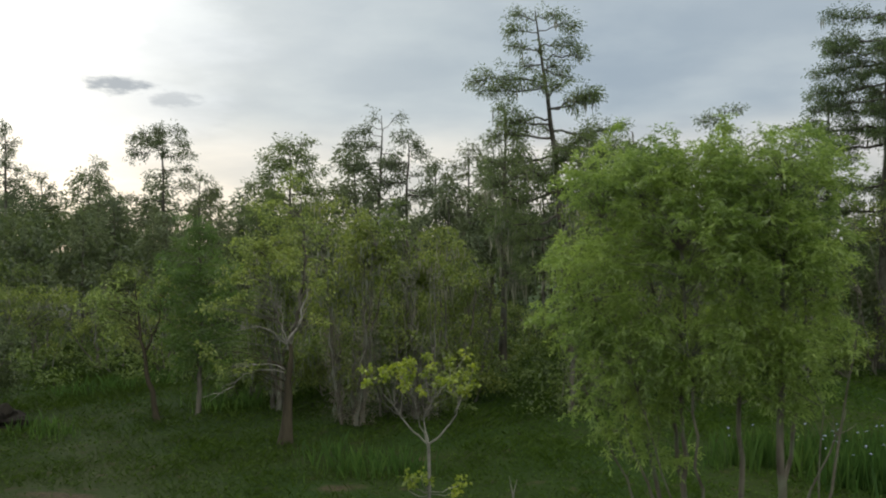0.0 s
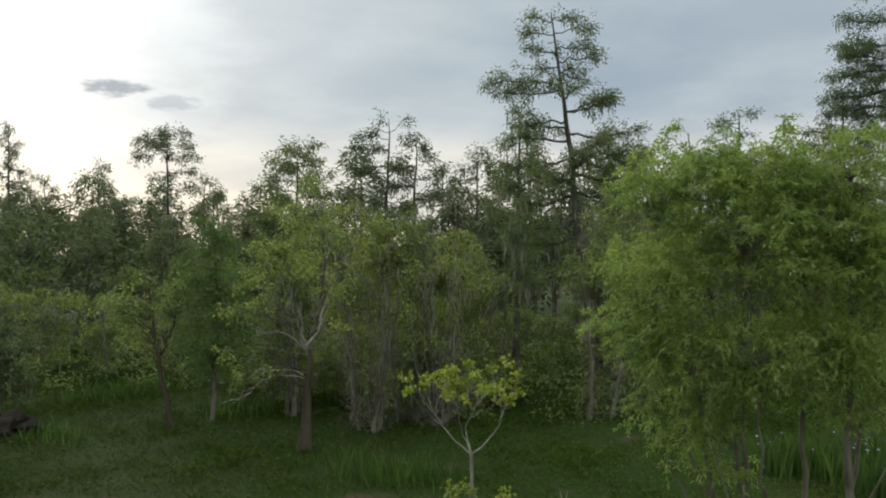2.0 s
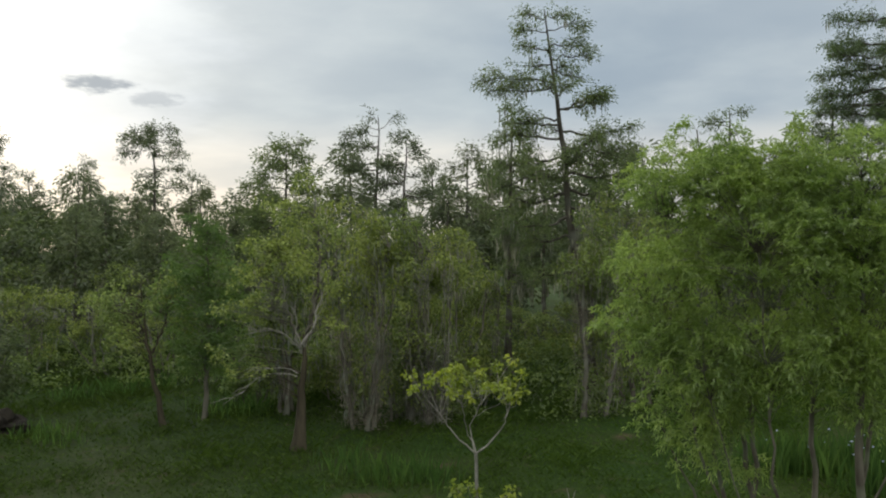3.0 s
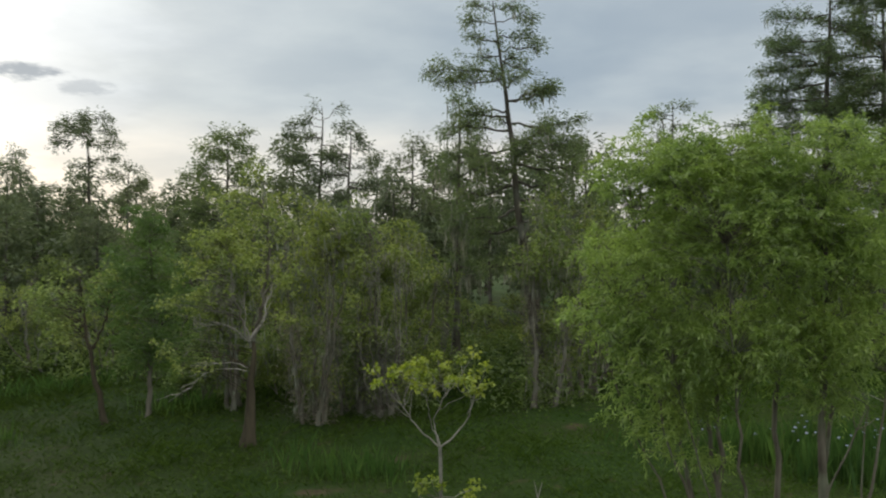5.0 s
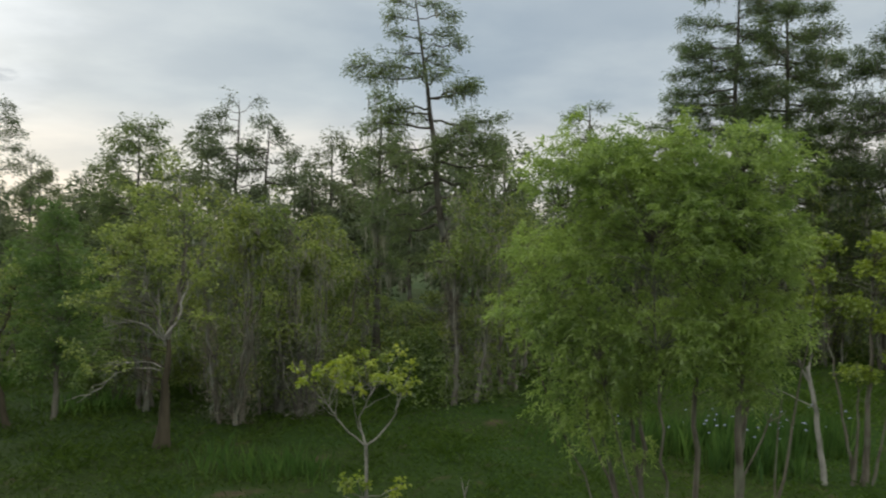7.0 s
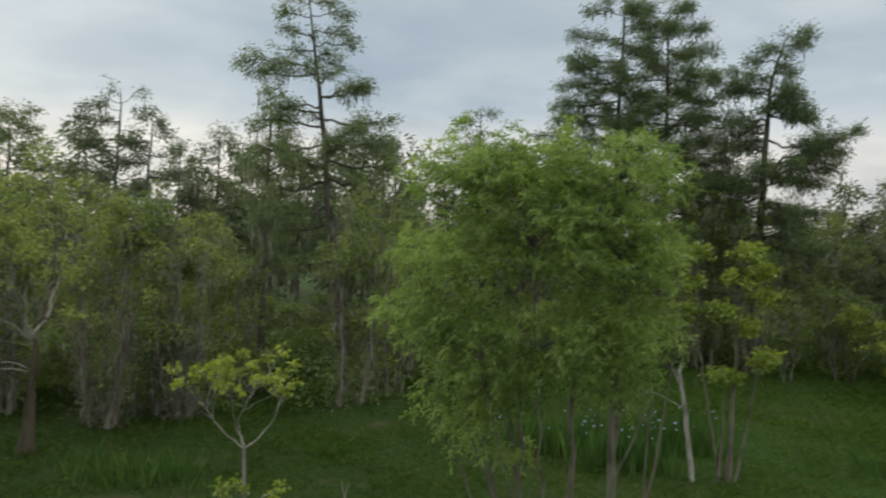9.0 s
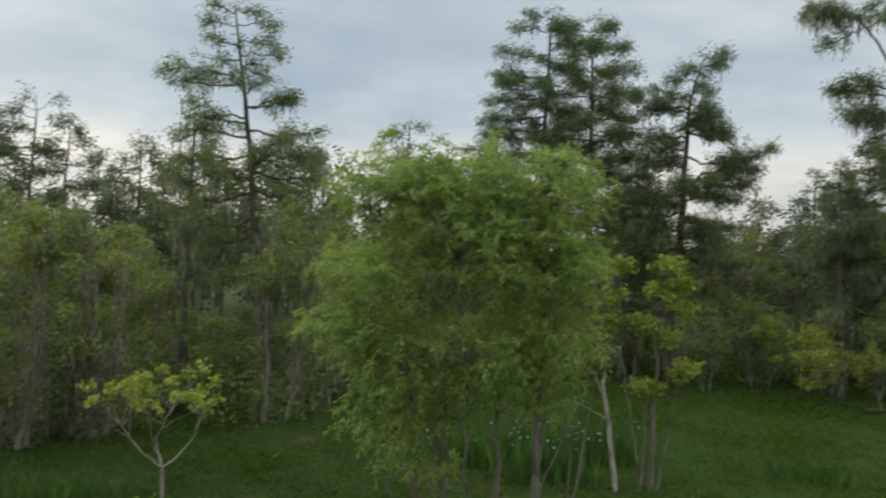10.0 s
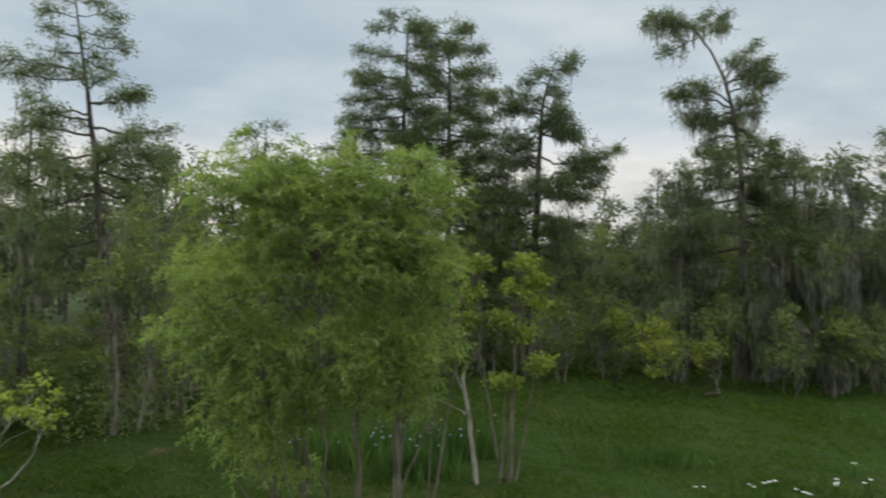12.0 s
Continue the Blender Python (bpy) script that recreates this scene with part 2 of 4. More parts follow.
def part(name, VF, mat, parent, label="", smooth=False):
    ob = new(name, quad_mesh(name, VF[0], VF[1], mat, smooth))
    ob.parent = parent
    return tagged(ob, label, kind="stuff" if name in STUFF else "")


def join(pieces):
    Vs, Fs, n = [], [], 0
    for V, F in pieces:
        Vs.append(V), Fs.append(F + n)
        n += len(V)
    return np.concatenate(Vs), np.concatenate(Fs)


def tube(path, radii, sides=6, lumps=0.0, rng=None):
    """A tapered tube along a path of points."""
    P, R = np.asarray(path, float), np.asarray(radii, float)
    T = np.gradient(P, axis=0)
    T /= np.linalg.norm(T, axis=1, keepdims=True) + 1e-9
    ref = np.where(np.abs(T[:, 2:3]) > 0.9, np.array([[1.0, 0, 0]]), np.array([[0, 0, 1.0]]))
    A = np.cross(T, ref)
    A /= np.linalg.norm(A, axis=1, keepdims=True) + 1e-9
    B = np.cross(T, A)
    a = np.linspace(0, 2 * np.pi, sides, endpoint=False)
    rr = R[:, None] * np.ones(sides)[None]
    if lumps and rng is not None:
        rr = rr * (1 + lumps * np.sin(3 * a + 1.3)[None] + rng.normal(0, lumps * 0.5, rr.shape))
    V = P[:, None] + rr[..., None] * (np.cos(a)[None, :, None] * A[:, None] + np.sin(a)[None, :, None] * B[:, None])
    i, j = np.meshgrid(np.arange(len(P) - 1), np.arange(sides), indexing="ij")
    k = (j + 1) % sides
    F = np.stack([i * sides + j, i * sides + k, (i + 1) * sides + k, (i + 1) * sides + j], -1).reshape(-1, 4)
    return V.reshape(-1, 3), F


def bent(a, b, sag, n=7, rng=None, wild=0.0):
    """A path from a to b that bows by the vector sag, with small kinks."""
    a, b, s = np.asarray(a, float), np.asarray(b, float), np.linspace(0, 1, n)[:, None]
    P = a + (b - a) * s + np.asarray(sag, float) * 4 * s * (1 - s)
    if rng is not None and wild:
        k = rng.normal(0, wild, P.shape)
        k[0] = k[-1] = 0
        P = P + k
    return P


def unit(v):
    return v / (np.linalg.norm(v, axis=-1, keepdims=True) + 1e-9)


def leaves(C, D, length, width, rng, fold=0.25):
    """Leaf blades at C that point along D: a kite of four corners, folded along its rib."""
    n = len(C)
    D = unit(D)
    side = unit(np.cross(D, unit(rng.normal(size=(n, 3)))))
    nor = np.cross(side, D)
    ln = (length * rng.uniform(0.65, 1.3, n))[:, None]
    wd = (width * rng.uniform(0.7, 1.3, n))[:, None]
    tip = C + D * ln - np.array([0, 0, 0.12]) * ln
    mid = C + D * ln * 0.45
    V = np.stack([C, mid + side * wd * 0.5 + nor * wd * fold, tip, mid - side * wd * 0.5 + nor * wd * fold], 1).reshape(-1, 3)
    return V, np.arange(4 * n).reshape(n, 4)


def mat_of_leaves(C, size, rng, tilt=0.45):
    """Small leaves that lie nearly level, as creeping weeds do."""
    n = len(C)
    nor = unit(np.array([0, 0, 1.0]) + rng.normal(0, tilt, (n, 3)))
    a = rng.uniform(0, 2 * np.pi, n)
    D = unit(np.cross(nor, np.stack([np.cos(a), np.sin(a), np.zeros(n)], 1)))
    side = np.cross(nor, D)
    ln = (size * rng.uniform(0.6, 1.4, n))[:, None]
    V = np.stack([C, C + D * ln * 0.5 + side * ln * 0.3, C + D * ln, C + D * ln * 0.5 - side * ln * 0.3], 1).reshape(-1, 3)
    return V, np.arange(4 * n).reshape(n, 4)


def tuft(centres, radius, per, length, width, rng, flat=1.0, down=0.0, out=0.6):
    """Clusters of leaves round the centres; flat squeezes them in height."""
    C = np.repeat(np.asarray(centres, float), per, 0)
    off = rng.normal(size=C.shape)
    off = unit(off) * (rng.uniform(0, 1, (len(C), 1)) ** 0.45)
    off[:, 2] *= flat
    rad = np.repeat(radius * rng.uniform(0.6, 1.35, len(centres)), per)[:, None]
    D = unit(off) * out + rng.normal(0, 0.5, C.shape) + np.array([0, 0, -down])
    return leaves(C + off * rad, D, length, width, rng)


def streamers(tops, length, width, rng):
    """Grey moss: thin ragged strands that hang straight down."""
    tops = np.asarray(tops, float)
    n = len(tops)
    ln = (length * rng.uniform(0.3, 1.4, n))[:, None]
    a = rng.uniform(0, np.pi, n)
    s = np.stack([np.cos(a), np.sin(a), np.zeros(n)], 1) * width * rng.uniform(0.5, 1.6, (n, 1))
    dn = np.array([[0, 0, -1.0]]) * ln
    sway = rng.normal(0, 0.05, (n, 3)) * ln
    V = np.stack([tops - s * 0.4, tops + dn * 0.5 + s + sway, tops + dn, tops + dn * 0.4 - s + sway], 1).reshape(-1, 3)
    return V, np.arange(4 * n).reshape(n, 4)


def gz(x, y):
    """Height of the marsh floor."""
    return 0.10 * np.sin(0.31 * x + 0.7) * np.cos(0.27 * y + 0.4) + 0.07 * np.sin(0.83 * x + 0.5 * y) + 0.03 * np.sin(1.5 * x - 1.1 * y + 2)


def thing(name, x, y, label, category, group="", turn=0.0):
    ob = new(name)
    ob.matrix_world = pose(x, y, float(gz(x, y)) - 0.03, 0, 0, turn)
    ob.empty_display_size = 0.3
    return tagged(ob, label, category, group)


def trunk_path(H, lean, rng, n=14, wob=0.010):
    s = np.linspace(0, 1, n)
    w = np.cumsum(rng.normal(0, wob * H * 0.35, (n, 2)), 0)
    w -= w[0]
    w *= np.linspace(0, 1, n)[:, None] ** 0.5
    P = np.zeros((n, 3))
    P[:, 0], P[:, 1], P[:, 2] = lean[0] * s + w[:, 0], lean[1] * s + w[:, 1], H * s
    return P


def along(P, z):
    return np.array([np.interp(z, P[:, 2], P[:, 0]), np.interp(z, P[:, 2], P[:, 1]), z])


# ---- trees ----
def cypress(x, y, H, seed, limbs=None, count=16, low=0.45, spread=2.4, lean=(0, 0), mat=None, moss=0, girth=0.012,
            label="", turn=0.0, leaf=(0.19, 0.075), per=8, thick=0.28, extra_top=0.8, far=False, group="", face=0.0, fill=1.0, flat=0.9, moss_len=0.62, crook=(), grain=1.0, vines=0.0):
    """A bald cypress: buttressed trunk, crooked level limbs with flat sprays of needles, now and then with hanging moss.
    limbs: rows of height, bearing (0 along x, 180 against it), reach, rise of the tip, fullness."""
    rng = np.random.default_rng(seed)
    mat = mat or CYPRESS
    root = thing("cypress_tree", x, y, label or "bald cypress with flat dark green sprays on level limbs", "tree", group, turn)
    P = trunk_path(H, lean, rng)
    if crook:
        # side steps of the trunk, across the line of sight that face names
        step = np.interp(P[:, 2], [c[0] for c in crook], [c[1] for c in crook])
        P[:, 0] += step * math.cos(radians(face))
        P[:, 1] += step * math.sin(radians(face))
    s = np.linspace(0, 1, len(P))
    R = girth * H * (1 - s) ** 0.8 + 0.02
    fine = np.linspace(0, 1, 18 if far else 40) ** 1.6
    PP = np.stack([np.interp(fine, s, P[:, k]) for k in range(3)], 1)
    RR = np.interp(fine, s, R) * (1 + 1.1 * np.exp(-fine * H / 0.9))
    part("trunk", tube(PP, RR, 7 if far else 10, 0.06, rng), BARK_TALL, root, smooth=True)
    if limbs is None:
        limbs = []
        for i in range(count):
            f = low + (1 - low) * (i + rng.uniform(0, 0.8)) / count
            r = spread * (1 - 0.75 * ((f - low) / (1 - low)) ** 1.6) * rng.uniform(0.45, 1.2)
            limbs.append((f * H, rng.uniform(0, 360), r, rng.uniform(-0.1, 0.25) * r, rng.uniform(0.7, 1.2)))
    elif not far:
        # lesser limbs towards and away from the walk, between the main ones
        limbs = list(limbs) + [(h - rng.uniform(0, 0.5), b + rng.choice((-1, 1)) * rng.uniform(50, 120), r * rng.uniform(0.45, 0.85), 0.1 * r, f) for h, b, r, _, f in limbs if f > 0.7 and rng.uniform() < fill]
    coarse = 2.5 if far else (1.5 if leaf[0] > 0.2 else 1.0)
    centres, ways, hang, boughs = [], [], [], []
    for h, bearing, reach, rise, full in limbs:
        b = radians(bearing + face - turn)
        out = np.array([math.cos(b), math.sin(b), 0])
        across = np.array([-out[1], out[0], 0])
        a = along(P, min(h, H * 0.985))
        e = a + out * reach * 1.08 + np.array([0, 0, rise])
        Q = bent(a, e, (0, 0, 0.08 * reach * rng.uniform(-1.2, 1.0)), 5 if far else 9, rng, 0.05 * reach ** 0.5)
        r0 = min(0.5 * float(np.interp(h / H, s, R)), 0.02 + 0.020 * reach)
        q = np.linspace(0, 1, len(Q))
        pieces = [tube(Q, r0 * (1 - q) ** 0.7 + 0.008, 4 if far else 6)]
        # a level fan of side shoots, each set with drooping feathery sprays
        n = max(4, int((3 + reach * 6.6 * full) / coarse ** 0.4))
        for k in range(n):
            u = rng.uniform(0.16, 1.0) ** 0.75
            p = np.array([np.interp(u, q, Q[:, m]) for m in range(3)])
            ln = (0.30 + 0.40 * reach * (1.08 - u)) * rng.uniform(0.55, 1.25)
            d = out * rng.uniform(0.3, 1.0) + across * rng.choice((-1, 1)) * rng.uniform(0.25, 1.0) + np.array([0, 0, rng.normal(0.25, 0.48)])
            d = d / np.linalg.norm(d)
            tip = p + d * ln
            Q2 = bent(p, tip, (0, 0, 0.07 * ln), 3)
            if not far:
                pieces.append(tube(Q2, [0.015, 0.011, 0.004], 3))
            m = max(2, int(ln / (0.19 * coarse)))
            for v in np.linspace(0.3, 1.05, m):
                centres.append(p + (tip - p) * v + np.array([0, 0, 0.28 * ln * v * (1 - v)]) + rng.normal(0, 0.05 * coarse, 3))
                ways.append(d)
            if moss and rng.uniform() < moss:
                g = int(3 + 8 * moss)
                hang.append(tip + rng.normal(0, 0.16, (g, 3)) * np.array([1, 1, 0.3]) + (p - tip) * rng.uniform(0, 0.8))
        if far:
            boughs.append(join(pieces))
        else:
            part("limb", join(pieces), BARK_TALL, root, smooth=True)
    if far:
        part("boughwork", join(boughs), BARK_TALL, root, smooth=True)
    if extra_top:
        top = along(P, H)
        for k in range(int(16 * extra_top)):
            c = rng.normal(0, 0.30, 3) * np.array([1, 1, 0.8]) * extra_top
            centres.append(top + c), ways.append(unit(c))
    C, W = np.array(centres), np.array(ways)
    m = 6 if far else int(per / grain ** 1.3)
    off = unit(rng.normal(size=(len(C) * m, 3))) * rng.uniform(0, 1, (len(C) * m, 1)) ** 0.6 * np.array([1, 1, flat]) * thick * coarse
    D = np.repeat(W, m, 0) * 0.7 + unit(off) * 0.5 + rng.normal(0, 0.35, off.shape) + np.array([0, 0, -0.45])
    part("crown", leaves(np.repeat(C, m, 0) + off, D, 0.175 * coarse * grain, 0.055 * coarse * grain, rng), mat, root)
    if vines:
        z = rng.uniform(0.1, vines, 2600)
        g = np.stack([np.interp(z, P[:, 2], P[:, k]) for k in range(3)], 1) + rng.normal(0, 0.30, (2600, 3)) * (1.25 - z / vines)[:, None]
        g[:, 2] = np.maximum(g[:, 2], 0.02)
        part("vine_tangle", leaves(g, rng.normal(size=g.shape) + np.array([0, 0, 0.2]), 0.28, 0.02, rng), VINE, root, "tangle of dry grey vines")
    if hang:
        part("hanging_moss", streamers(np.concatenate(hang), moss_len, 0.030, rng), MOSS, root, "grey hanging moss")
    return root


def broad(name, label, category, x, y, stems, lobes, clusters, seed, leaf=(0.12, 0.06), per=26, radius=0.3, mat=None, bark=None,
          droop=0.0, flat=0.8, twig=0.012, moss=0.0, group="", outer=0.45, hanging=False, vine=0.0, wild=0.045, moss_len=0.45, moss_wide=0.026, upper=None):
    """A broad-leaved tree or shrub. stems: rows of foot x, foot y, tip x, tip y, tip z, radius, bow and, for a fork, the height of its foot; lobes: rows of centre and half
    sizes of the masses of leaves. Every mass is filled with clusters, each on its own thin branch from the nearest stem."""
    rng = np.random.default_rng(seed)
    mat, bark = mat or SHRUB, bark or BARK
    root = thing(name, x, y, label, category, group)
    lines, owners, built = [], [], []
    for k, (fx, fy, tx, ty, tz, r, bow, *foot) in enumerate(stems):
        n = max(8, int(tz * 3))
        Q = bent((fx, fy, foot[0] if foot else -0.05), (tx, ty, tz), (bow, 0.4 * bow, 0), n, rng, wild)
        q = np.linspace(0, 1, n)
        ob = part("stem", tube(Q, r * (1 - 0.88 * q) * (1 + 0.3 * np.exp(-q * tz / 0.35)) + 0.004, 8, 0.06, rng), upper if upper and foot else bark, root, smooth=True)
        built.append(ob)
        lines.append(Q), owners.append(np.full(n, k))
    pts, own = np.concatenate(lines), np.concatenate(owners)
    w = np.array([l[3] * l[4] * l[5] for l in lobes]) ** 0.75
    pick = rng.choice(len(lobes), clusters, p=w / w.sum())
    Lb = np.array(lobes)[pick]
    off = unit(rng.normal(size=(clusters, 3))) * rng.uniform(0, 1, (clusters, 1)) ** outer
    C = Lb[:, :3] + off * Lb[:, 3:6]
    C = C[C[:, 2] > 0.12]
    boughs = [[] for _ in stems]
    for c in C:
        d = np.linalg.norm(pts - c, axis=1) + 1.6 * np.maximum(0, pts[:, 2] - c[2] + 0.15) + rng.uniform(0, 0.9, len(pts))
        k = int(np.argmin(d))
        a = pts[k]
        gap = np.linalg.norm(c - a)
        Q = bent(a, c, (0, 0, 0.10 * gap), 4, rng, 0.035 * gap)
        boughs[own[k]].append(tube(Q, np.linspace(twig * (0.5 + 0.35 * gap), twig * 0.25, 4), 3))
    for ob, b in zip(built, boughs):
        if b:
            part("twigwork", join(b), ob.data.materials[0], ob, smooth=True)
    if hanging:
        # long drooping twigs, set with narrow leaves
        m = 5
        base = np.repeat(C, m, 0)
        n = len(base)
        d0 = unit(rng.normal(size=(n, 3)) * np.array([1, 1, 0.45]) + unit(base - C.mean(0)) * 0.7)
        ln = rng.uniform(0.35, 0.95, n)[:, None] * radius
        k = np.linspace(0.1, 1, per)
        at = base[:, None] + d0[:, None] * ln[:, None] * k[None, :, None] + np.array([0, 0, -1.0]) * (ln[:, None] * droop) * (k ** 2)[None, :, None]
        dirs = d0[:, None] * 0.6 + np.array([0, 0, -1.0]) * droop * k[None, :, None] + rng.normal(0, 0.55, (n, per, 3))
        crown = leaves(at.reshape(-1, 3), dirs.reshape(-1, 3), leaf[0], leaf[1], rng)
    else:
        crown = tuft(C, radius, per, leaf[0], leaf[1], rng, flat, droop)
    part("crown", crown, mat, root)
    if moss:
        t = C[rng.uniform(size=len(C)) < moss]
        t = np.concatenate([t, pts[rng.uniform(size=len(pts)) < moss * 0.8]])
        t = np.repeat(t, 9, 0) + rng.normal(0, 0.16, (len(t) * 9, 3))
        t = t[t[:, 2] > 0.7]
        if len(t):
            part("hanging_moss", streamers(t, moss_len, moss_wide, rng), MOSS, root, "grey hanging moss")
    if vine:
        t = np.repeat(pts[pts[:, 2] < pts[:, 2].max() * 0.55], int(26 * vine) + 1, 0)
        t = t + rng.normal(0, 0.24, t.shape)
        t = t[t[:, 2] > 0.05]
        part("vine_tangle", leaves(t, rng.normal(size=t.shape) + np.array([0, 0, 0.3]), 0.26, 0.014, rng), VINE, root, "tangle of dry grey vines")
    return root


# ---- ground ----
def ground_sheet():
    near_x = np.concatenate([np.arange(-70, -24, 0.8), np.arange(-24, 44, 0.6), np.arange(44, 95, 0.8)])
    near_y = np.concatenate([np.arange(-30, 9, 0.8), np.arange(9, 48, 0.6), np.arange(48, 110, 0.8)])
    xs = np.concatenate([[-1500, -600, -250, -120], near_x, [130, 260, 600, 1500]])
    ys = np.concatenate([[-1500, -600, -200, -80], near_y, [150, 300, 700, 1500]])
    X, Y = np.meshgrid(xs, ys, indexing="ij")
    Z = gz(X, Y)
    V = np.stack([X, Y, Z], -1).reshape(-1, 3)
    i, j = np.meshgrid(np.arange(len(xs) - 1), np.arange(len(ys) - 1), indexing="ij")
    n = len(ys)
    F = np.stack([i * n + j, (i + 1) * n + j, (i + 1) * n + j + 1, i * n + j + 1], -1).reshape(-1, 4)
    ob = new("ground", quad_mesh("ground", V, F, GROUND, True))
    return tagged(ob, "green marshy ground with low weeds and bare damp patches", "ground", kind="structure")


ground_sheet()


def inside(rng, n, reach=(9, 58)):
    """Random places over the open marsh that the walk overlooks."""
    d = np.exp(rng.uniform(math.log(reach[0]), math.log(reach[1]), n))
    a = np.radians(rng.uniform(-36, 68, n))
    return np.sin(a) * d - 1, np.cos(a) * d


def blades(x, y, tall, wide, lean, rng):
    n = len(x)
    base = np.stack([x, y, gz(x, y) - 0.02], 1)
    a = rng.uniform(0, 2 * np.pi, n)
    s = np.stack([np.cos(a), np.sin(a), np.zeros(n)], 1) * (wide * rng.uniform(0.6, 1.4, n))[:, None]
    h = (tall * rng.uniform(0.5, 1.35, n))[:, None]
    bend = rng.normal(0, lean, (n, 3)) * h
    bend[:, 2] = 0
    up = np.array([0, 0, 1.0])
    V = np.stack([base - s * 0.5, base + s * 0.5, base + up * h * 0.6 + bend * 0.4 + s * 0.4, base + up * h + bend], 1).reshape(-1, 3)
    return V, np.arange(4 * n).reshape(n, 4)


def soil_spot(x, y):
    """1 in the middle of a trodden patch of bare soil, 0 away from it."""
    k = np.zeros_like(x)
    for cx, cy, wx, wy in SPOTS:
        k = np.maximum(k, np.clip(1.5 - np.hypot((x - cx) / wx, (y - cy) / wy), 0, 1))
    return k


def weeds():
    rng = np.random.default_rng(11)

    def drop_bare(x, y):
        keep = rng.uniform(size=len(x)) > 0.85 * soil_spot(x, y)
        return x[keep], y[keep]

    x, y = drop_bare(*inside(rng, 160000))
    patch = np.sin(0.7 * x + 1.1 * np.sin(0.5 * y)) + np.sin(0.9 * y - 0.6 * x) + 0.8 * np.sin(2.3 * x + 1.4 * np.sin(1.7 * y)) + rng.normal(0, 0.5, len(x))
    d = np.hypot(x, y)
    size = np.clip(0.95 + 0.30 * patch, 0.45, 1.9) * np.clip(d / 22, 0.75, 1.8)
    low = blades(x, y, 0.13 * size, 0.020 * size, 0.8, rng)
    x, y = drop_bare(*inside(rng, 100000))
    n = len(x)
    d = np.hypot(x, y)
    hump = 0.5 + 0.5 * np.sin(2.3 * x + 2.0 * np.sin(0.9 * y)) * np.sin(2.0 * y + 1.2 * np.sin(0.8 * x))
    C = np.stack([x, y, gz(x, y) + rng.uniform(0.01, 0.08, n) + 0.06 * hump], 1)
    flat = mat_of_leaves(C, 0.080 * np.clip(d / 22, 0.7, 1.7), rng, 0.55)
    ob = new("weeds", quad_mesh("weeds", *join([low, flat]), GRASS))
    tagged(ob, "low green grass and creeping weeds covering the marsh", "grass", kind="stuff")


weeds()


def reeds(x, y, seed, n=70, tall=0.9, spread=0.6, label="clump of tall green marsh grass", group="grass clumps"):
    rng = np.random.default_rng(seed)
    px, py = rng.normal(0, spread * 0.5, n), rng.normal(0, spread * 0.5, n)
    V, F = blades(px, py, np.full(n, tall), np.full(n, 0.035), 0.22, rng)
    V[:, 2] -= np.repeat(gz(px, py), 4)
    root = new("grass_clump", quad_mesh("grass_clump", V, F, REED))
    root.location = (x, y, float(gz(x, y)))
    return tagged(root, label, "grass", group, "stuff")


# ---- the tall cypresses against the sky ----
cypress(6.3, 36.4, 16.9, 21, limbs=[
    (16.6, 20, 1.0, 0.2, 1.7), (16.5, 170, 1.0, 0.2, 1.7), (16.0, 0, 1.4, 0.2, 1.7), (15.8, 185, 1.3, 0.1, 1.7), (15.3, 10, 1.5, 0.1, 1.6), (15.1, 190, 1.2, 0.1, 1.5), (14.7, 350, 1.6, 0.0, 1.7), (14.5, 180, 1.0, -0.1, 1.4), (14.2, 15, 1.2, -0.2, 1.4),
    (13.6, 182, 3.0, 0.1, 1.7), (13.5, 176, 2.6, -0.2, 1.5), (13.2, 240, 1.6, 0.1, 1.0), (12.5, 5, 2.0, 0.7, 2.6), (12.5, 350, 1.7, 0.5, 2.2), (12.1, 176, 1.5, -0.2, 1.5),
    (11.8, 185, 1.9, 0.0, 1.7), (11.5, 355, 2.8, 0.2, 1.8), (11.2, 185, 2.4, 0.0, 1.8), (10.9, 60, 2.0, 0, 1.3), (10.8, 10, 3.2, 0.1, 1.9), (10.4, 190, 2.8, -0.3, 1.8), (10.2, 0, 2.6, -0.2, 1.7),
    (9.7, 330, 2.8, -0.3, 1.8), (9.5, 170, 2.7, -0.5, 1.8), (9.0, 20, 2.8, -0.4, 1.8), (8.8, 195, 2.6, -0.5, 1.8), (8.2, 350, 2.4, -0.4, 1.7), (7.8, 200, 2.4, -0.4, 1.7), (7.2, 10, 2.3, -0.4, 1.6), (6.8, 170, 2.2, -0.4, 1.6), (6.0, 0, 2.0, -0.3, 1.5), (5.4, 190, 1.8, -0.3, 1.4)],
    lean=(-2.1, 0), vines=6.5, moss=0.10, fill=0.35, grain=0.8, label="tall bald cypress with a long crooked side limb, leaning slightly")
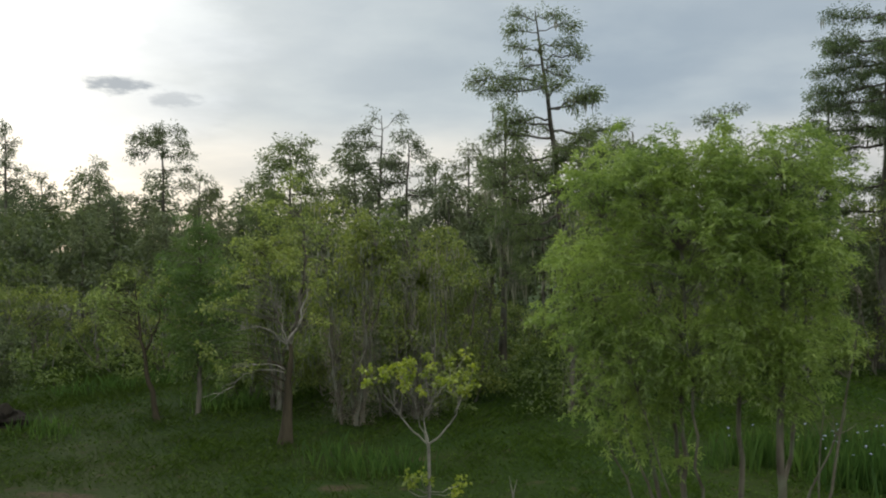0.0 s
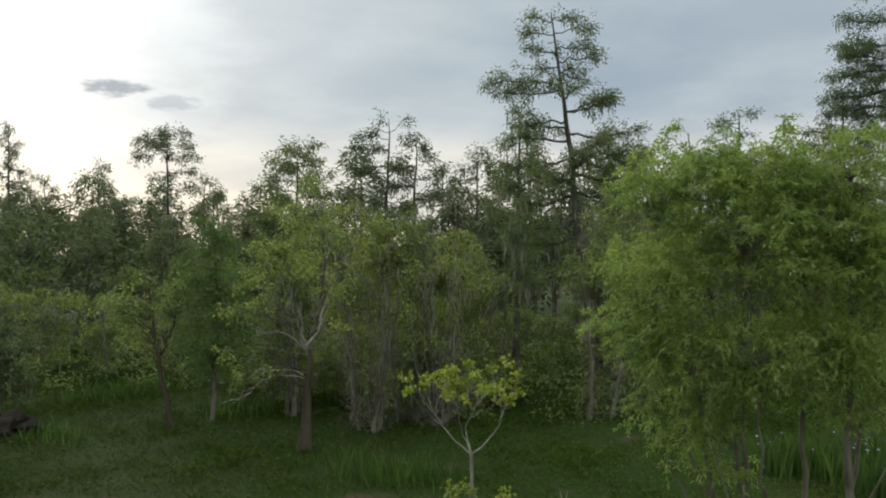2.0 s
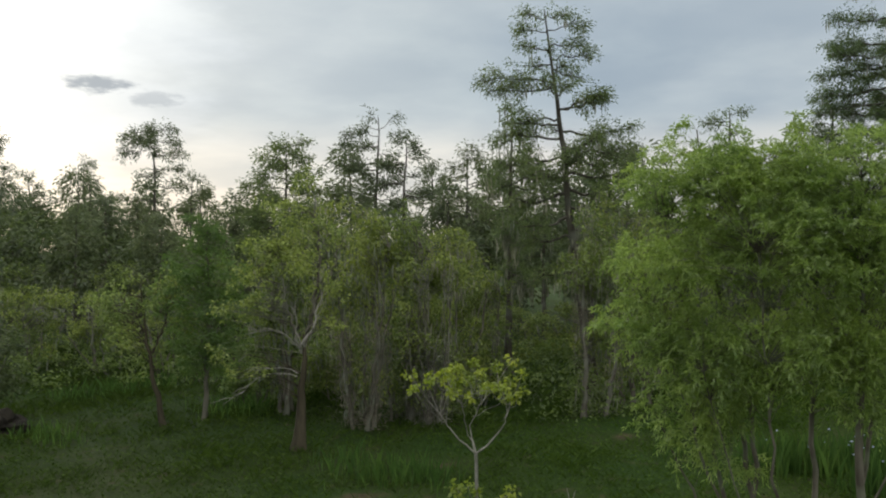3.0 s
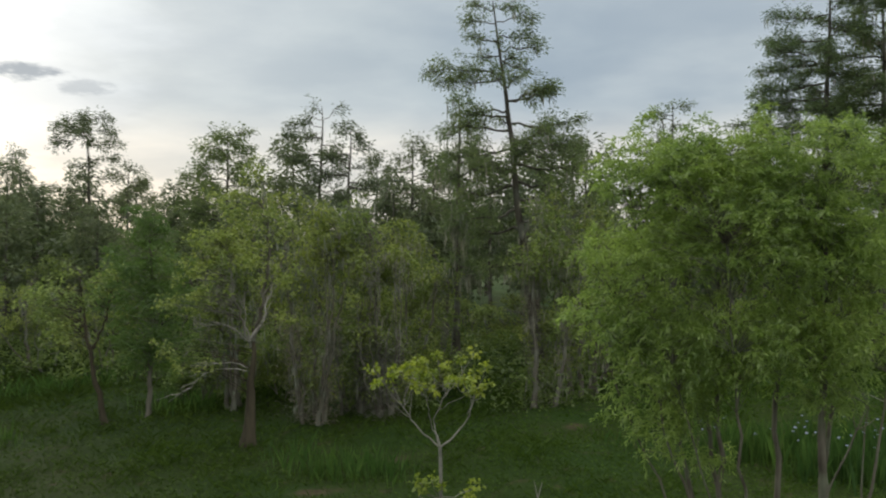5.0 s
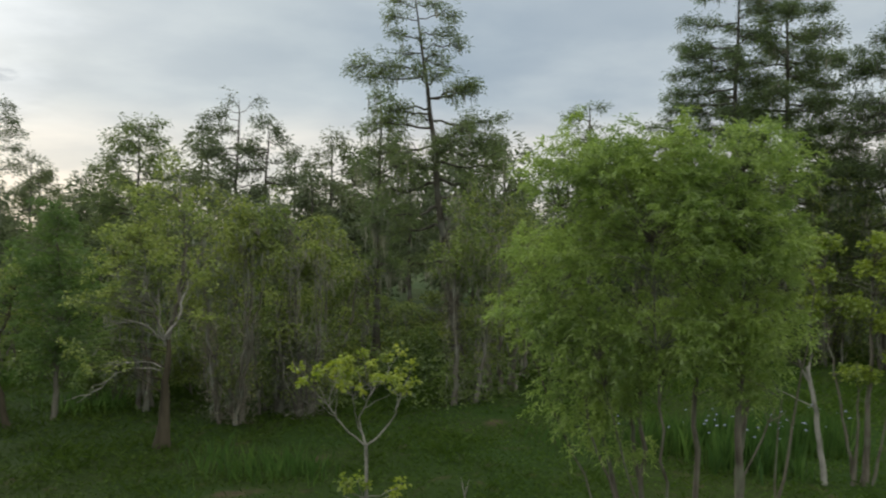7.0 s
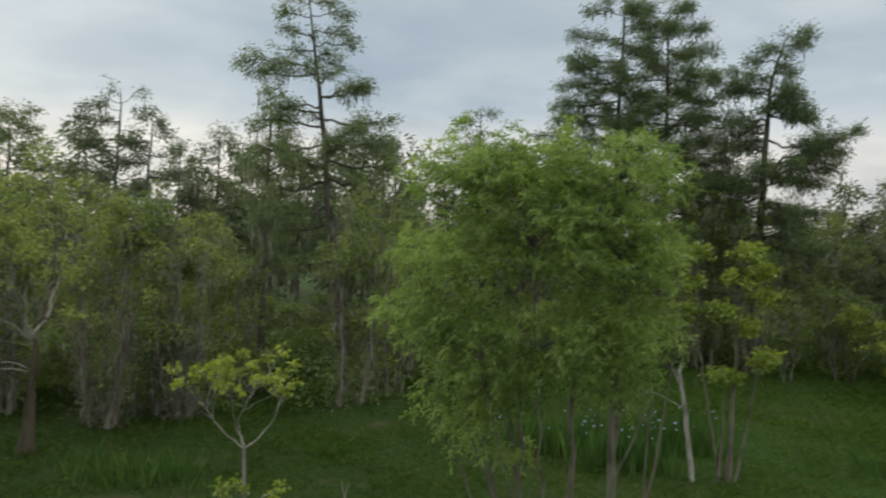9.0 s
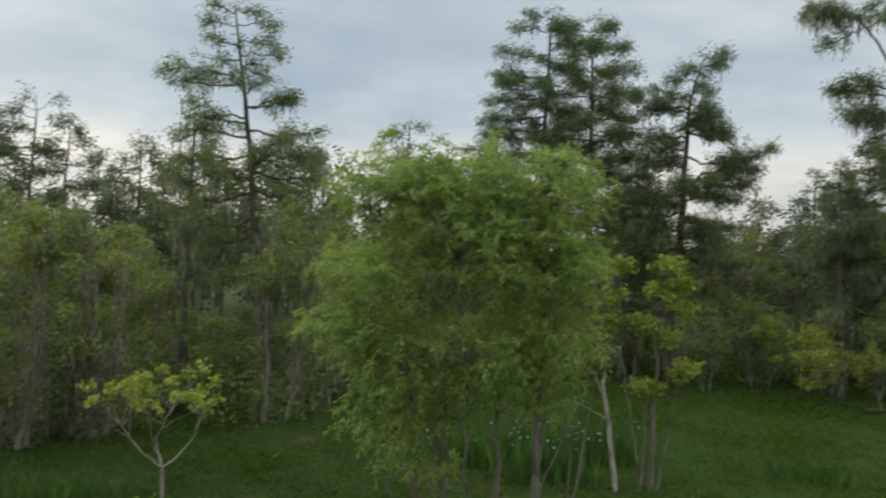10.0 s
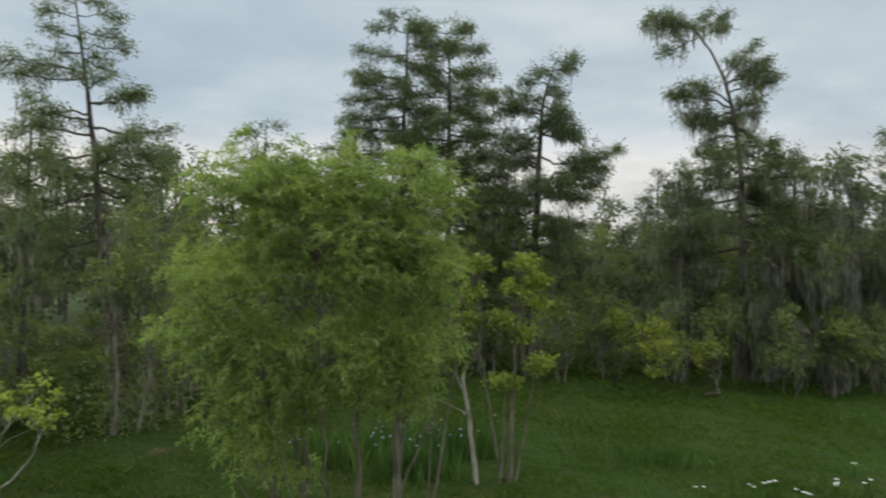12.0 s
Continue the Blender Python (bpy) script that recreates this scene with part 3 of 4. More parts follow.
cypress(22.2, 41.6, 20.4, 22, limbs=[
    (20.0, 180, 1.3, 0.2, 1.6), (19.6, 20, 1.4, 0.2, 1.5), (19.1, 190, 2.0, 0.3, 1.7), (18.5, 0, 1.8, 0, 1.4), (17.9, 185, 2.5, 0.2, 1.8), (17.2, 30, 1.9, 0, 1.4), (16.7, 175, 3.0, 0.3, 1.8), (16.1, 200, 2.7, 0.0, 1.7),
    (15.7, 270, 2.0, 0, 1.2), (15.4, 185, 3.1, -0.2, 1.8), (14.7, 0, 2.0, 0, 1.2), (14.4, 185, 3.2, -0.3, 1.9), (13.6, 190, 3.2, -0.5, 1.6), (13.0, 160, 2.4, 0.2, 1.5), (12.8, 20, 2.4, 0, 1.4), (12.2, 175, 3.2, -0.4, 1.6), (11.4, 185, 3.0, -0.2, 1.6),
    (11.0, 5, 2.6, 0.1, 1.5), (10.4, 0, 2.4, 0, 1.4), (9.4, 190, 2.8, 0, 1.4), (8.6, 20, 2.6, 0, 1.4), (8.0, 170, 2.4, 0, 1.4)],
    moss=0.08, face=-30, per=10, thick=0.31, grain=0.85, label="tall bald cypress of a close pair, with layered sprays")
cypress(25.2, 41.2, 20.2, 23, limbs=[(20.0 - 0.30 * k, 137.5 * k, min(2.7, 1.1 + 0.09 * k) + 0.3 * ((k * 5) % 3), 0.3, 1.9) for k in range(40)],
    fill=0.0, moss=0.12, per=13, thick=0.38, grain=0.9, label="tall full-crowned bald cypress of a close pair")
cypress(28.3, 36.8, 18.0, 24, limbs=[
    (17.8, 10, 1.3, 0.5, 1.6), (17.4, 20, 1.5, 0.3, 1.6), (17.0, 185, 1.0, 0.2, 1.4), (16.5, 160, 1.4, 0, 1.6), (16.0, 10, 1.2, 0, 1.4), (15.7, 170, 1.8, 0.3, 1.7), (15.2, 10, 1.4, 0, 1.5), (15.0, 180, 3.1, 0.6, 1.8), (14.7, 190, 2.4, 0.1, 1.6),
    (14.2, 0, 2.1, -0.1, 1.8), (13.8, 20, 2.3, -0.2, 1.8), (13.6, 340, 2.0, -0.4, 1.7), (13.2, 185, 2.6, -0.4, 1.7), (12.8, 175, 2.2, -0.2, 1.5), (12.4, 350, 2.2, -0.5, 1.6), (11.9, 190, 2.6, -0.4, 1.6), (11.0, 0, 4.5, 2.2, 1.6), (10.8, 5, 4.0, 1.2, 1.8),
    (10.6, 0, 3.8, 0.2, 2.0), (10.5, 10, 3.2, -0.3, 1.8), (10.4, 190, 2.8, -0.4, 1.6), (9.8, 180, 2.6, -0.2, 1.6), (9.4, 170, 2.8, -0.4, 1.6), (9.0, 5, 2.8, -0.5, 1.7), (8.4, 200, 3.0, -0.4, 1.7), (8.0, 20, 2.8, -0.4, 1.6),
    (7.4, 190, 3.2, -0.4, 1.6), (6.8, 350, 2.8, -0.4, 1.5), (6.0, 180, 3.0, -0.3, 1.5)],
    moss=0.22, girth=0.017, face=-19, fill=1.0, per=11, thick=0.34, grain=0.9, crook=((0, 0), (11, 0), (15, 0.4), (18, 1.3)), label="old bald cypress with a drooping side limb hung with grey moss")
cypress(37.0, 29.3, 19.6, 25, limbs=[
    (19.4, 180, 2.0, 0.5, 2.2), (19.2, 175, 2.3, 0.1, 2.2), (18.8, 180, 2.0, -0.9, 1.6), (19.1, 20, 1.9, 1.2, 2.0), (19.3, 140, 1.2, 0.9, 1.8), (18.7, 0, 1.5, 0.9, 1.4), (19.4, 0, 1.0, 1.1, 1.8), (18.9, 200, 1.4, 0.6, 1.8),
    (16.1, 0, 2.1, 1.5, 2.2), (16.4, 5, 1.6, 2.2, 2.0), (15.7, 350, 2.5, 0.8, 2.2), (16.7, 40, 1.6, 1.6, 1.6), (16.3, 10, 2.4, 1.0, 2.0), (14.9, 180, 3.2, 0.6, 2.1), (14.6, 180, 2.7, -0.1, 1.9), (15.1, 190, 2.3, 1.0, 1.7)]
    + [(14.4 - 0.34 * k, 180 * (k % 2) + 23 * ((k * 7) % 5 - 2), 1.2 + 0.13 * k + 0.4 * ((k * 5) % 3), -0.1 * (k % 4), 1.8) for k in range(23)],
    moss=0.25, moss_len=0.9, crook=((0, 0), (11.3, -0.4), (14.3, -0.9), (16.5, -1.4), (18.2, -2.3), (19.6, -3.5)), extra_top=0.4, fill=0.35, per=11, thick=0.33, grain=0.9, face=-33, girth=0.014, label="tall bald cypress with a bent top and moss-hung lower limbs")
cypress(20.4, 43.6, 14.4, 48, count=26, low=0.3, spread=3.2, label="bald cypress with full lower limbs beside a close pair")
cypress(27.2, 39.4, 11.6, 49, count=28, low=0.25, spread=3.0, moss=0.2, label="short full bald cypress between taller ones")
cypress(14.9, 43.4, 13.6, 26, count=23, low=0.4, spread=2.6, label="bald cypress with a narrow rounded top behind the willow")
cypress(2.9, 40.5, 13.3, 27, count=26, low=0.35, spread=2.3, moss=0.3, moss_len=1.1, lean=(0.2, 0), label="bald cypress with level limbs and long grey moss")
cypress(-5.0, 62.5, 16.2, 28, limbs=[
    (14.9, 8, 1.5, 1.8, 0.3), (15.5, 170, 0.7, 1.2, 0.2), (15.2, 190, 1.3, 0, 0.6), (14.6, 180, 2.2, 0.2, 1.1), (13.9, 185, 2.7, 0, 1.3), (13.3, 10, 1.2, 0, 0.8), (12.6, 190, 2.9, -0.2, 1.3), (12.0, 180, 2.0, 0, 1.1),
    (11.2, 20, 1.8, 0, 1.1), (10.4, 190, 2.4, 0, 1.2), (9.4, 0, 2.2, 0, 1.1), (8.4, 180, 2.4, 0, 1.1)], extra_top=0.0, fill=0.35, mat=CYPRESS_HAZY, leaf=(0.21, 0.09), label="bald cypress with a bare forked top")
cypress(-2.6, 60.5, 14.7, 29, count=23, low=0.52, spread=3.0, mat=CYPRESS_HAZY, leaf=(0.21, 0.09), label="bald cypress with a rounded spreading top")
cypress(-0.6, 64, 12.9, 30, count=16, low=0.6, spread=1.7, mat=CYPRESS_HAZY, leaf=(0.21, 0.09), label="slim sparse bald cypress")
cypress(1.6, 58, 13.4, 31, count=18, low=0.55, spread=2.4, mat=CYPRESS_HAZY, leaf=(0.21, 0.09), label="bald cypress with a flat open top")
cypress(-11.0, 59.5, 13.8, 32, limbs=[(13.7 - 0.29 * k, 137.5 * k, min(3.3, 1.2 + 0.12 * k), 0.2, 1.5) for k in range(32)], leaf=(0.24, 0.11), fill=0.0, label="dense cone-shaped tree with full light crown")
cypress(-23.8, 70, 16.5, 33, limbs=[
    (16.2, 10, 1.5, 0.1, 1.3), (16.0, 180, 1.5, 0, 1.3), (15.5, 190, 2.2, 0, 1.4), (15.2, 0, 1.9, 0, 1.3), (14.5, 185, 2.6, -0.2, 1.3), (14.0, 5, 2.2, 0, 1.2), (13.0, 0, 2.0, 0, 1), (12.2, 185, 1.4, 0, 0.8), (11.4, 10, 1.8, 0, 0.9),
    (10.2, 190, 3.2, 0.2, 1.3), (9.4, 0, 2.4, 0, 1), (8.6, 190, 3.0, 0, 1.1)], mat=CYPRESS_HAZY, leaf=(0.21, 0.09), label="tall bald cypress with a flat clustered top")
cypress(-20.6, 69, 12.2, 34, count=20, low=0.4, spread=3.4, mat=CYPRESS_HAZY, leaf=(0.21, 0.09), label="bald cypress with thin spreading limbs")
cypress(-32.6, 77, 14.3, 35, count=23, low=0.35, spread=3.2, mat=CYPRESS_HAZY, leaf=(0.21, 0.09), label="bald cypress with a pointed top")
cypress(-37.0, 76, 12.8, 36, count=22, low=0.4, spread=3.3, mat=CYPRESS_HAZY, leaf=(0.21, 0.09), label="bald cypress with a rounded top")
cypress(-37.6, 71, 16.9, 37, count=26, low=0.5, spread=2.0, mat=CYPRESS_HAZY, leaf=(0.21, 0.09), label="tall narrow bald cypress")

cypress(37.3, 33.4, 12.4, 38, count=22, low=0.3, spread=2.6, moss=0.3, label="bald cypress with moss in a close stand")
cypress(43.2, 41.2, 13.0, 39, count=18, low=0.55, spread=2.0, mat=CYPRESS_HAZY, label="slim far bald cypress with a flat tuft on top")
cypress(38.8, 27.6, 12.6, 40, count=22, low=0.3, spread=3.0, moss=0.5, moss_len=1.4, label="broad moss-hung bald cypress in a close stand")
cypress(40.4, 25.2, 12.2, 41, count=22, low=0.3, spread=2.8, moss=0.5, moss_len=1.4, label="moss-hung bald cypress beside the open marsh")
cypress(42.8, 24.2, 14.2, 42, count=22, low=0.3, spread=3.2, moss=0.3, label="tall bald cypress with full crown beside the open marsh")
cypress(33.4, 30.6, 11.4, 43, count=22, low=0.3, spread=2.6, moss=0.5, label="short moss-hung bald cypress in a close stand")
cypress(18.6, 41.8, 12.2, 44, count=26, low=0.3, spread=2.8, label="bald cypress with layered sprays in a close stand")
cypress(9.2, 42.0, 11.4, 45, count=26, low=0.35, spread=2.4, moss=0.2, label="bald cypress with a tufted open top")
cypress(-15.4, 55.0, 8.6, 46, count=23, low=0.35, spread=2.6, mat=CYPRESS_HAZY, label="short bald cypress with spreading limbs")
cypress(-27.6, 66.0, 11.8, 47, count=23, low=0.35, spread=3.0, mat=CYPRESS_HAZY, label="bald cypress with spreading layered limbs")

# ---- the wood behind: alike trees, repeated ----
far_kinds = [
    cypress(-28.0, 82, 12.6, 51, count=23, low=0.38, spread=2.9, mat=CYPRESS_HAZY, leaf=(0.30, 0.13), far=True, group="cypress wood", label="far bald cypress in the dusky wood"),
    cypress(-15.5, 74, 11.2, 52, count=22, low=0.35, spread=2.6, mat=CYPRESS_HAZY, leaf=(0.30, 0.13), far=True, group="cypress wood", label="far bald cypress in the dusky wood"),
    cypress(10.0, 56, 12.2, 53, count=21, low=0.45, spread=2.5, mat=CYPRESS_HAZY, leaf=(0.30, 0.13), far=True, moss=0.15, group="cypress wood", label="far bald cypress in the dusky wood"),
    cypress(47.0, 46, 11.0, 54, count=23, low=0.3, spread=2.8, mat=CYPRESS_HAZY, leaf=(0.30, 0.13), far=True, moss=0.3, group="cypress wood", label="far moss-hung bald cypress in the dusky wood")]


for i, (tx, ty, ts) in enumerate([(-7.0, 66, 1.1), (0.4, 55, 0.95), (3.6, 60, 1.02), (-24.4, 62, 0.85), (-30.2, 70, 0.98), (-34.6, 68, 0.92), (6.4, 52, 0.92), (9.0, 50, 0.95), (12.4, 52, 1.0),
                                  (17.6, 50, 1.05), (20.0, 48, 0.95), (33.5, 46, 0.80), (46.5, 37.0, 1.15), (48.0, 31.0, 1.2), (50.0, 27.0, 1.15), (46.0, 24.0, 1.15), (40.0, 43.0, 0.85), (36.5, 44.0, 0.8), (43.5, 38.0, 0.85), (33.0, 45.5, 0.85), (30.5, 46.0, 0.9), (44.5, 34.5, 0.9)]):
    copy_thing(far_kinds[(i * 3) % 4], pose(tx, ty, float(gz(tx, ty)) - 0.05, 0, 0, 77 * i) @ Matrix.Scale(ts, 4))


def wood():
    rng = np.random.default_rng(60)
    k = 0
    for ring, n, size in ((56, 14, 0.72), (66, 18, 0.80), (78, 22, 0.88), (92, 24, 0.95), (110, 26, 1.0)):
        for i in range(n):
            a = radians(-38 + 112 * (i + rng.uniform(0.1, 0.9)) / n)
            d = ring + rng.uniform(-5, 5)
            x, y = math.sin(a) * d, math.cos(a) * d
            s = size * rng.uniform(0.75, 1.05)
            copy_thing(far_kinds[k % 4], pose(x, y, float(gz(x, y)) - 0.05, 0, 0, rng.uniform(0, 360)) @ Matrix.Scale(s, 4))
            k += 1


wood()


def understorey():
    """The closed mass of bushes and boughs between and behind the trunks of the wood."""
    rng = np.random.default_rng(61)
    n = 2900
    a = np.radians(rng.uniform(-40, 76, n))
    d = rng.uniform(54, 96, n)
    x, y = np.sin(a) * d, np.cos(a) * d
    top = 5.4 + 1.8 * np.sin(a * 17) * np.sin(a * 7 + 1) + 0.02 * (d - 50)
    z = rng.uniform(0.2, 1, n) ** 0.8 * np.maximum(2.4, top + 1.6)
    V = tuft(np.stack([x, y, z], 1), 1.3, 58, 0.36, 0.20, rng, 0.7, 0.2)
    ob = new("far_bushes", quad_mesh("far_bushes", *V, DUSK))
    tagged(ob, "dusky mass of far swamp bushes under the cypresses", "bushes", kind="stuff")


understorey()

def undergrowth():
    """Low leafy herbs and brambles at the feet of the thickets."""
    rng = np.random.default_rng(62)
    n = 1500
    x, y = rng.uniform(-26, 12, n), rng.uniform(30.5, 52, n)
    far_x, far_y = rng.uniform(17, 42, 500), rng.uniform(0, 9, 500)
    x, y = np.concatenate([x, far_x]), np.concatenate([y, 40.0 - 0.62 * (far_x - 20) + far_y])
    keep = (np.sin(0.9 * x) * np.sin(0.7 * y + 1) > -0.45) & ((x > -7.5) | (y > 36))
    x, y = x[keep], y[keep]
    z = gz(x, y) + rng.uniform(0, 1, len(x)) ** 1.6 * 1.5 + 0.05
    V = tuft(np.stack([x, y, z], 1), 0.55, 30, 0.20, 0.10, rng, 0.6, -0.1)
    ob = new("undergrowth", quad_mesh("undergrowth", *V, HERB))
    tagged(ob, "low green herbs and brambles at the feet of the thickets", "undergrowth", kind="stuff")


undergrowth()

# ---- trees and thickets of the middle distance ----
maple = broad("swamp_maple", "slender swamp tree with pale dead boughs and sparse light leaves", "tree", -5.0, 26.0,
              [(0, 0, 0.15, 0, 3.6, 0.21, 0.05), (0.14, 0, 0.25, 0.2, 8.4, 0.07, 0.40, 3.2), (0.12, 0, -0.7, 0.2, 6.4, 0.045, -0.1, 3.0), (0.5, 0, 1.3, 0.3, 6.6, 0.04, 0.1, 4.6)],
              [(0.1, 0, 8.3, 0.6, 0.6, 0.5), (-0.3, 0, 7.4, 1.1, 1.0, 0.6), (0.6, 0.1, 6.8, 1.0, 1.0, 0.6), (-0.9, 0, 6.3, 1.0, 1.0, 0.5), (0.2, 0, 5.8, 1.1, 1.0, 0.4), (-1.6, 0, 5.3, 0.9, 0.9, 0.45), (1.0, 0, 5.1, 0.7, 0.7, 0.4),
               (-2.0, 0, 4.3, 0.8, 0.8, 0.35), (-1.0, -0.2, 4.6, 0.8, 0.8, 0.35), (-2.3, -0.2, 3.0, 0.6, 0.6, 0.25), (-1.5, -0.2, 2.5, 0.7, 0.6, 0.25), (1.1, 0, 4.0, 0.5, 0.5, 0.3)],
              225, 71, leaf=(0.125, 0.075), per=15, radius=0.16, mat=MAPLE, bark=BARK_DARK, upper=BARK, twig=0.011)


def dead_boughs(root):
    rng = np.random.default_rng(72)
    for a, e, r, sag in (((0.15, -0.1, 3.3), (0.72, -0.1, 4.9), 0.055, (0.1, 0, -0.05)), ((0.1, -0.1, 3.2), (-0.25, -0.2, 4.5), 0.026, (0.1, 0, 0)), ((0.05, -0.1, 3.2), (-1.6, -0.3, 3.6), 0.022, (0, 0, 0.3)),
                         ((0, -0.1, 2.3), (-1.9, -0.4, 1.7), 0.02, (0, 0, 0.35)), ((0, -0.1, 2.4), (-1.7, -0.3, 2.3), 0.018, (0, 0, 0.25))):
        Q = bent(a, e, sag, 9, rng, 0.035)
        pieces = [tube(Q, np.linspace(r, r * 0.35, 9), 6)]
        for k in range(5):
            s = Q[rng.integers(4, 9)]
            t = s + (np.array(e) - np.array(a)) * rng.uniform(0.15, 0.35) + rng.normal(0, 0.18, 3)
            pieces.append(tube(bent(s, t, (0, 0, 0.04), 4, rng, 0.02), [0.012, 0.010, 0.007, 0.004], 4))
        part("dead_bough", join(pieces), BARK_PALE, root, "bare pale dead bough", True)


dead_boughs(maple)
broad("young_cypress", "young bald cypress with a dense feathery green cone", "tree", -8.9, 29.8,
      [(0, 0, 0.05, 0, 7.2, 0.09, 0.1)],
      [(0, 0, 6.7, 0.8, 0.8, 0.8), (0, 0, 5.4, 1.6, 1.5, 0.8), (0, 0, 4.2, 2.0, 1.7, 0.8), (0.1, 0, 3.0, 1.8, 1.5, 0.7), (0.1, 0, 2.0, 1.2, 1.0, 0.5)],
      290, 73, leaf=(0.17, 0.04), per=40, radius=0.34, mat=YOUNG, bark=BARK, flat=0.4, droop=0.25)
broad("leaning_tree", "thin leaning grey tree with yellow-green leaves", "tree", -10.0, 29.0,
      [(0, 0, -0.9, 0.1, 4.9, 0.11, -0.1), (-0.5, 0.1, 0.2, 0.3, 5.0, 0.04, 0.1, 2.6)],
      [(-0.9, 0, 4.7, 1.1, 0.9, 0.8), (-1.9, 0, 4.2, 1.1, 0.8, 0.6), (-1.6, 0, 3.3, 0.9, 0.7, 0.5), (0, 0, 5.2, 0.6, 0.6, 0.5)],
      75, 74, leaf=(0.13, 0.075), per=15, radius=0.22, mat=MAPLE, bark=BARK_DARK)


def stems_fan(n, spread, H, r, seed):
    g = np.random.default_rng(seed)
    rows = []
    for k in range(n):
        a, f = g.uniform(0, 2 * math.pi), g.uniform(0.2, 1)
        fx, fy = 0.35 * spread * math.cos(a), 0.35 * spread * math.sin(a)
        rows.append((fx, fy, fx + spread * f * math.cos(a), fy + spread * f * math.sin(a), H * g.uniform(0.7, 1.0), r * g.uniform(0.6, 1.1), g.uniform(-0.25, 0.25)))
    return rows


def thicket(x, y, H, w, seed, mat=None, stems=6, r=0.06, clusters=190, moss=0.14, low=0.14, leaf=(0.155, 0.088), per=17, vine=0.0, label="", radius=0.27, bark=None, name="thicket_tree", group="thicket", moss_len=0.45, moss_wide=0.026):
    g = np.random.default_rng(seed)
    lobes = []
    for k in range(7):
        z = H * g.uniform(low, 0.92)
        lobes.append((g.uniform(-0.6, 0.6) * w, g.uniform(-0.5, 0.5) * w, z, w * g.uniform(0.45, 0.7), w * g.uniform(0.4, 0.6), H * g.uniform(0.10, 0.18)))
    lobes.append((0, 0, H * 0.86, w * 0.55, w * 0.5, H * 0.13))
    return broad(name, label or "grey-stemmed swamp thicket with light green leaves and moss", "tree", x, y, stems_fan(stems, w * 0.7, H * 0.85, r, seed + 1), lobes,
                 clusters, seed + 2, leaf=leaf, per=per, radius=radius, mat=mat or SHRUB, bark=bark or BARK, moss=moss, vine=vine, group=group, moss_len=moss_len, moss_wide=moss_wide)


# the thicket behind the pale sapling
thicket(-3.2, 29.2, 7.9, 1.6, 100, stems=10, r=0.06, vine=1.4, moss=0.15)
thicket(-1.9, 30.2, 7.6, 1.7, 110, stems=10, r=0.055, vine=1.5, moss=0.15)
thicket(-0.7, 29.4, 6.3, 1.5, 120, stems=9, r=0.045, vine=1.6, moss=0.12)
thicket(-0.2, 33.5, 7.4, 1.9, 130, stems=5, r=0.10, vine=0.2)
thicket(-6.2, 31.5, 6.2, 1.3, 140, stems=4, r=0.10, moss=0.3, label="group of dark wet trunks with sparse leaves")
thicket(-7.0, 35.0, 7.0, 1.8, 150, stems=4)
thicket(-4.2, 36.0, 8.4, 1.9, 160, stems=5, moss=0.3)
thicket(1.1, 36.5, 5.6, 1.6, 170, stems=5, moss=0.1)
thicket(0.6, 39.0, 6.4, 2.0, 180, stems=5)
for i, (bx, by, bh, bw) in enumerate([(-4.4, 33.2, 3.2, 1.5), (-1.2, 35.5, 4.2, 1.7), (1.0, 34.2, 3.6, 1.5), (-7.8, 33.0, 3.0, 1.3), (-0.6, 31.8, 2.6, 1.2), (9.0, 38.5, 4.2, 1.8), (6.8, 36.5, 3.4, 1.5), (5.6, 46.5, 2.6, 1.5), (7.4, 49.0, 3.2, 1.8), (4.2, 50.5, 3.0, 1.8), (2.8, 44.0, 3.0, 1.5)]):
    thicket(bx, by, bh, bw, 800 + 10 * i, stems=4, r=0.03, moss=0.0, clusters=130, mat=MAPLE if i % 2 else SHRUB, label="low swamp shrub with light green leaf sprigs", name="shrub", group="shrubs")
# vine-wrapped cypress trunk in the clearing's edge
thicket(5.2, 31.0, 8.6, 1.7, 200, stems=2, r=0.10, vine=2.6, moss=0.3, low=0.35, label="vine-wrapped swamp trunks with light leaves above", bark=BARK)
thicket(7.4, 33.5, 8.0, 2.0, 210, stems=5, r=0.12, moss=0.3)
thicket(9.6, 36.0, 7.2, 2.2, 220, stems=5, moss=0.3)
thicket(12.6, 37.5, 8.4, 2.4, 230, stems=6, moss=0.3)
thicket(16.4, 38.5, 8.0, 2.4, 240, stems=6, moss=0.2)
# low bushes on the far side of the open marsh
for i, (bx, by, bh, bw) in enumerate([(-20.5, 42, 4.4, 2.6), (-16.5, 41, 4.2, 2.4), (-24.5, 44, 4.6, 2.8), (-13.2, 40, 5.0, 2.2), (-12.0, 45, 5.6, 2.4), (-19.0, 50, 5.4, 2.8), (-27, 52, 5.6, 3.0), (-9.0, 47, 6.4, 2.6)]):
    thicket(bx, by, bh, bw, 300 + 10 * i, stems=5, r=0.06, moss=0.06, low=0.2, clusters=150, label="rounded swamp bush with yellow-green leaves", name="bush", group="bushes")
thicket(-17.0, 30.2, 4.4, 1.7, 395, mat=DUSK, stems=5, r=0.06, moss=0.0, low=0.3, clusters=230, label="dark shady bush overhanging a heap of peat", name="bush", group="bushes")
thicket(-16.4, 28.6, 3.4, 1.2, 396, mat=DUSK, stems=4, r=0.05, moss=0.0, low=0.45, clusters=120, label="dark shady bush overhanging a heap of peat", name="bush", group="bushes")
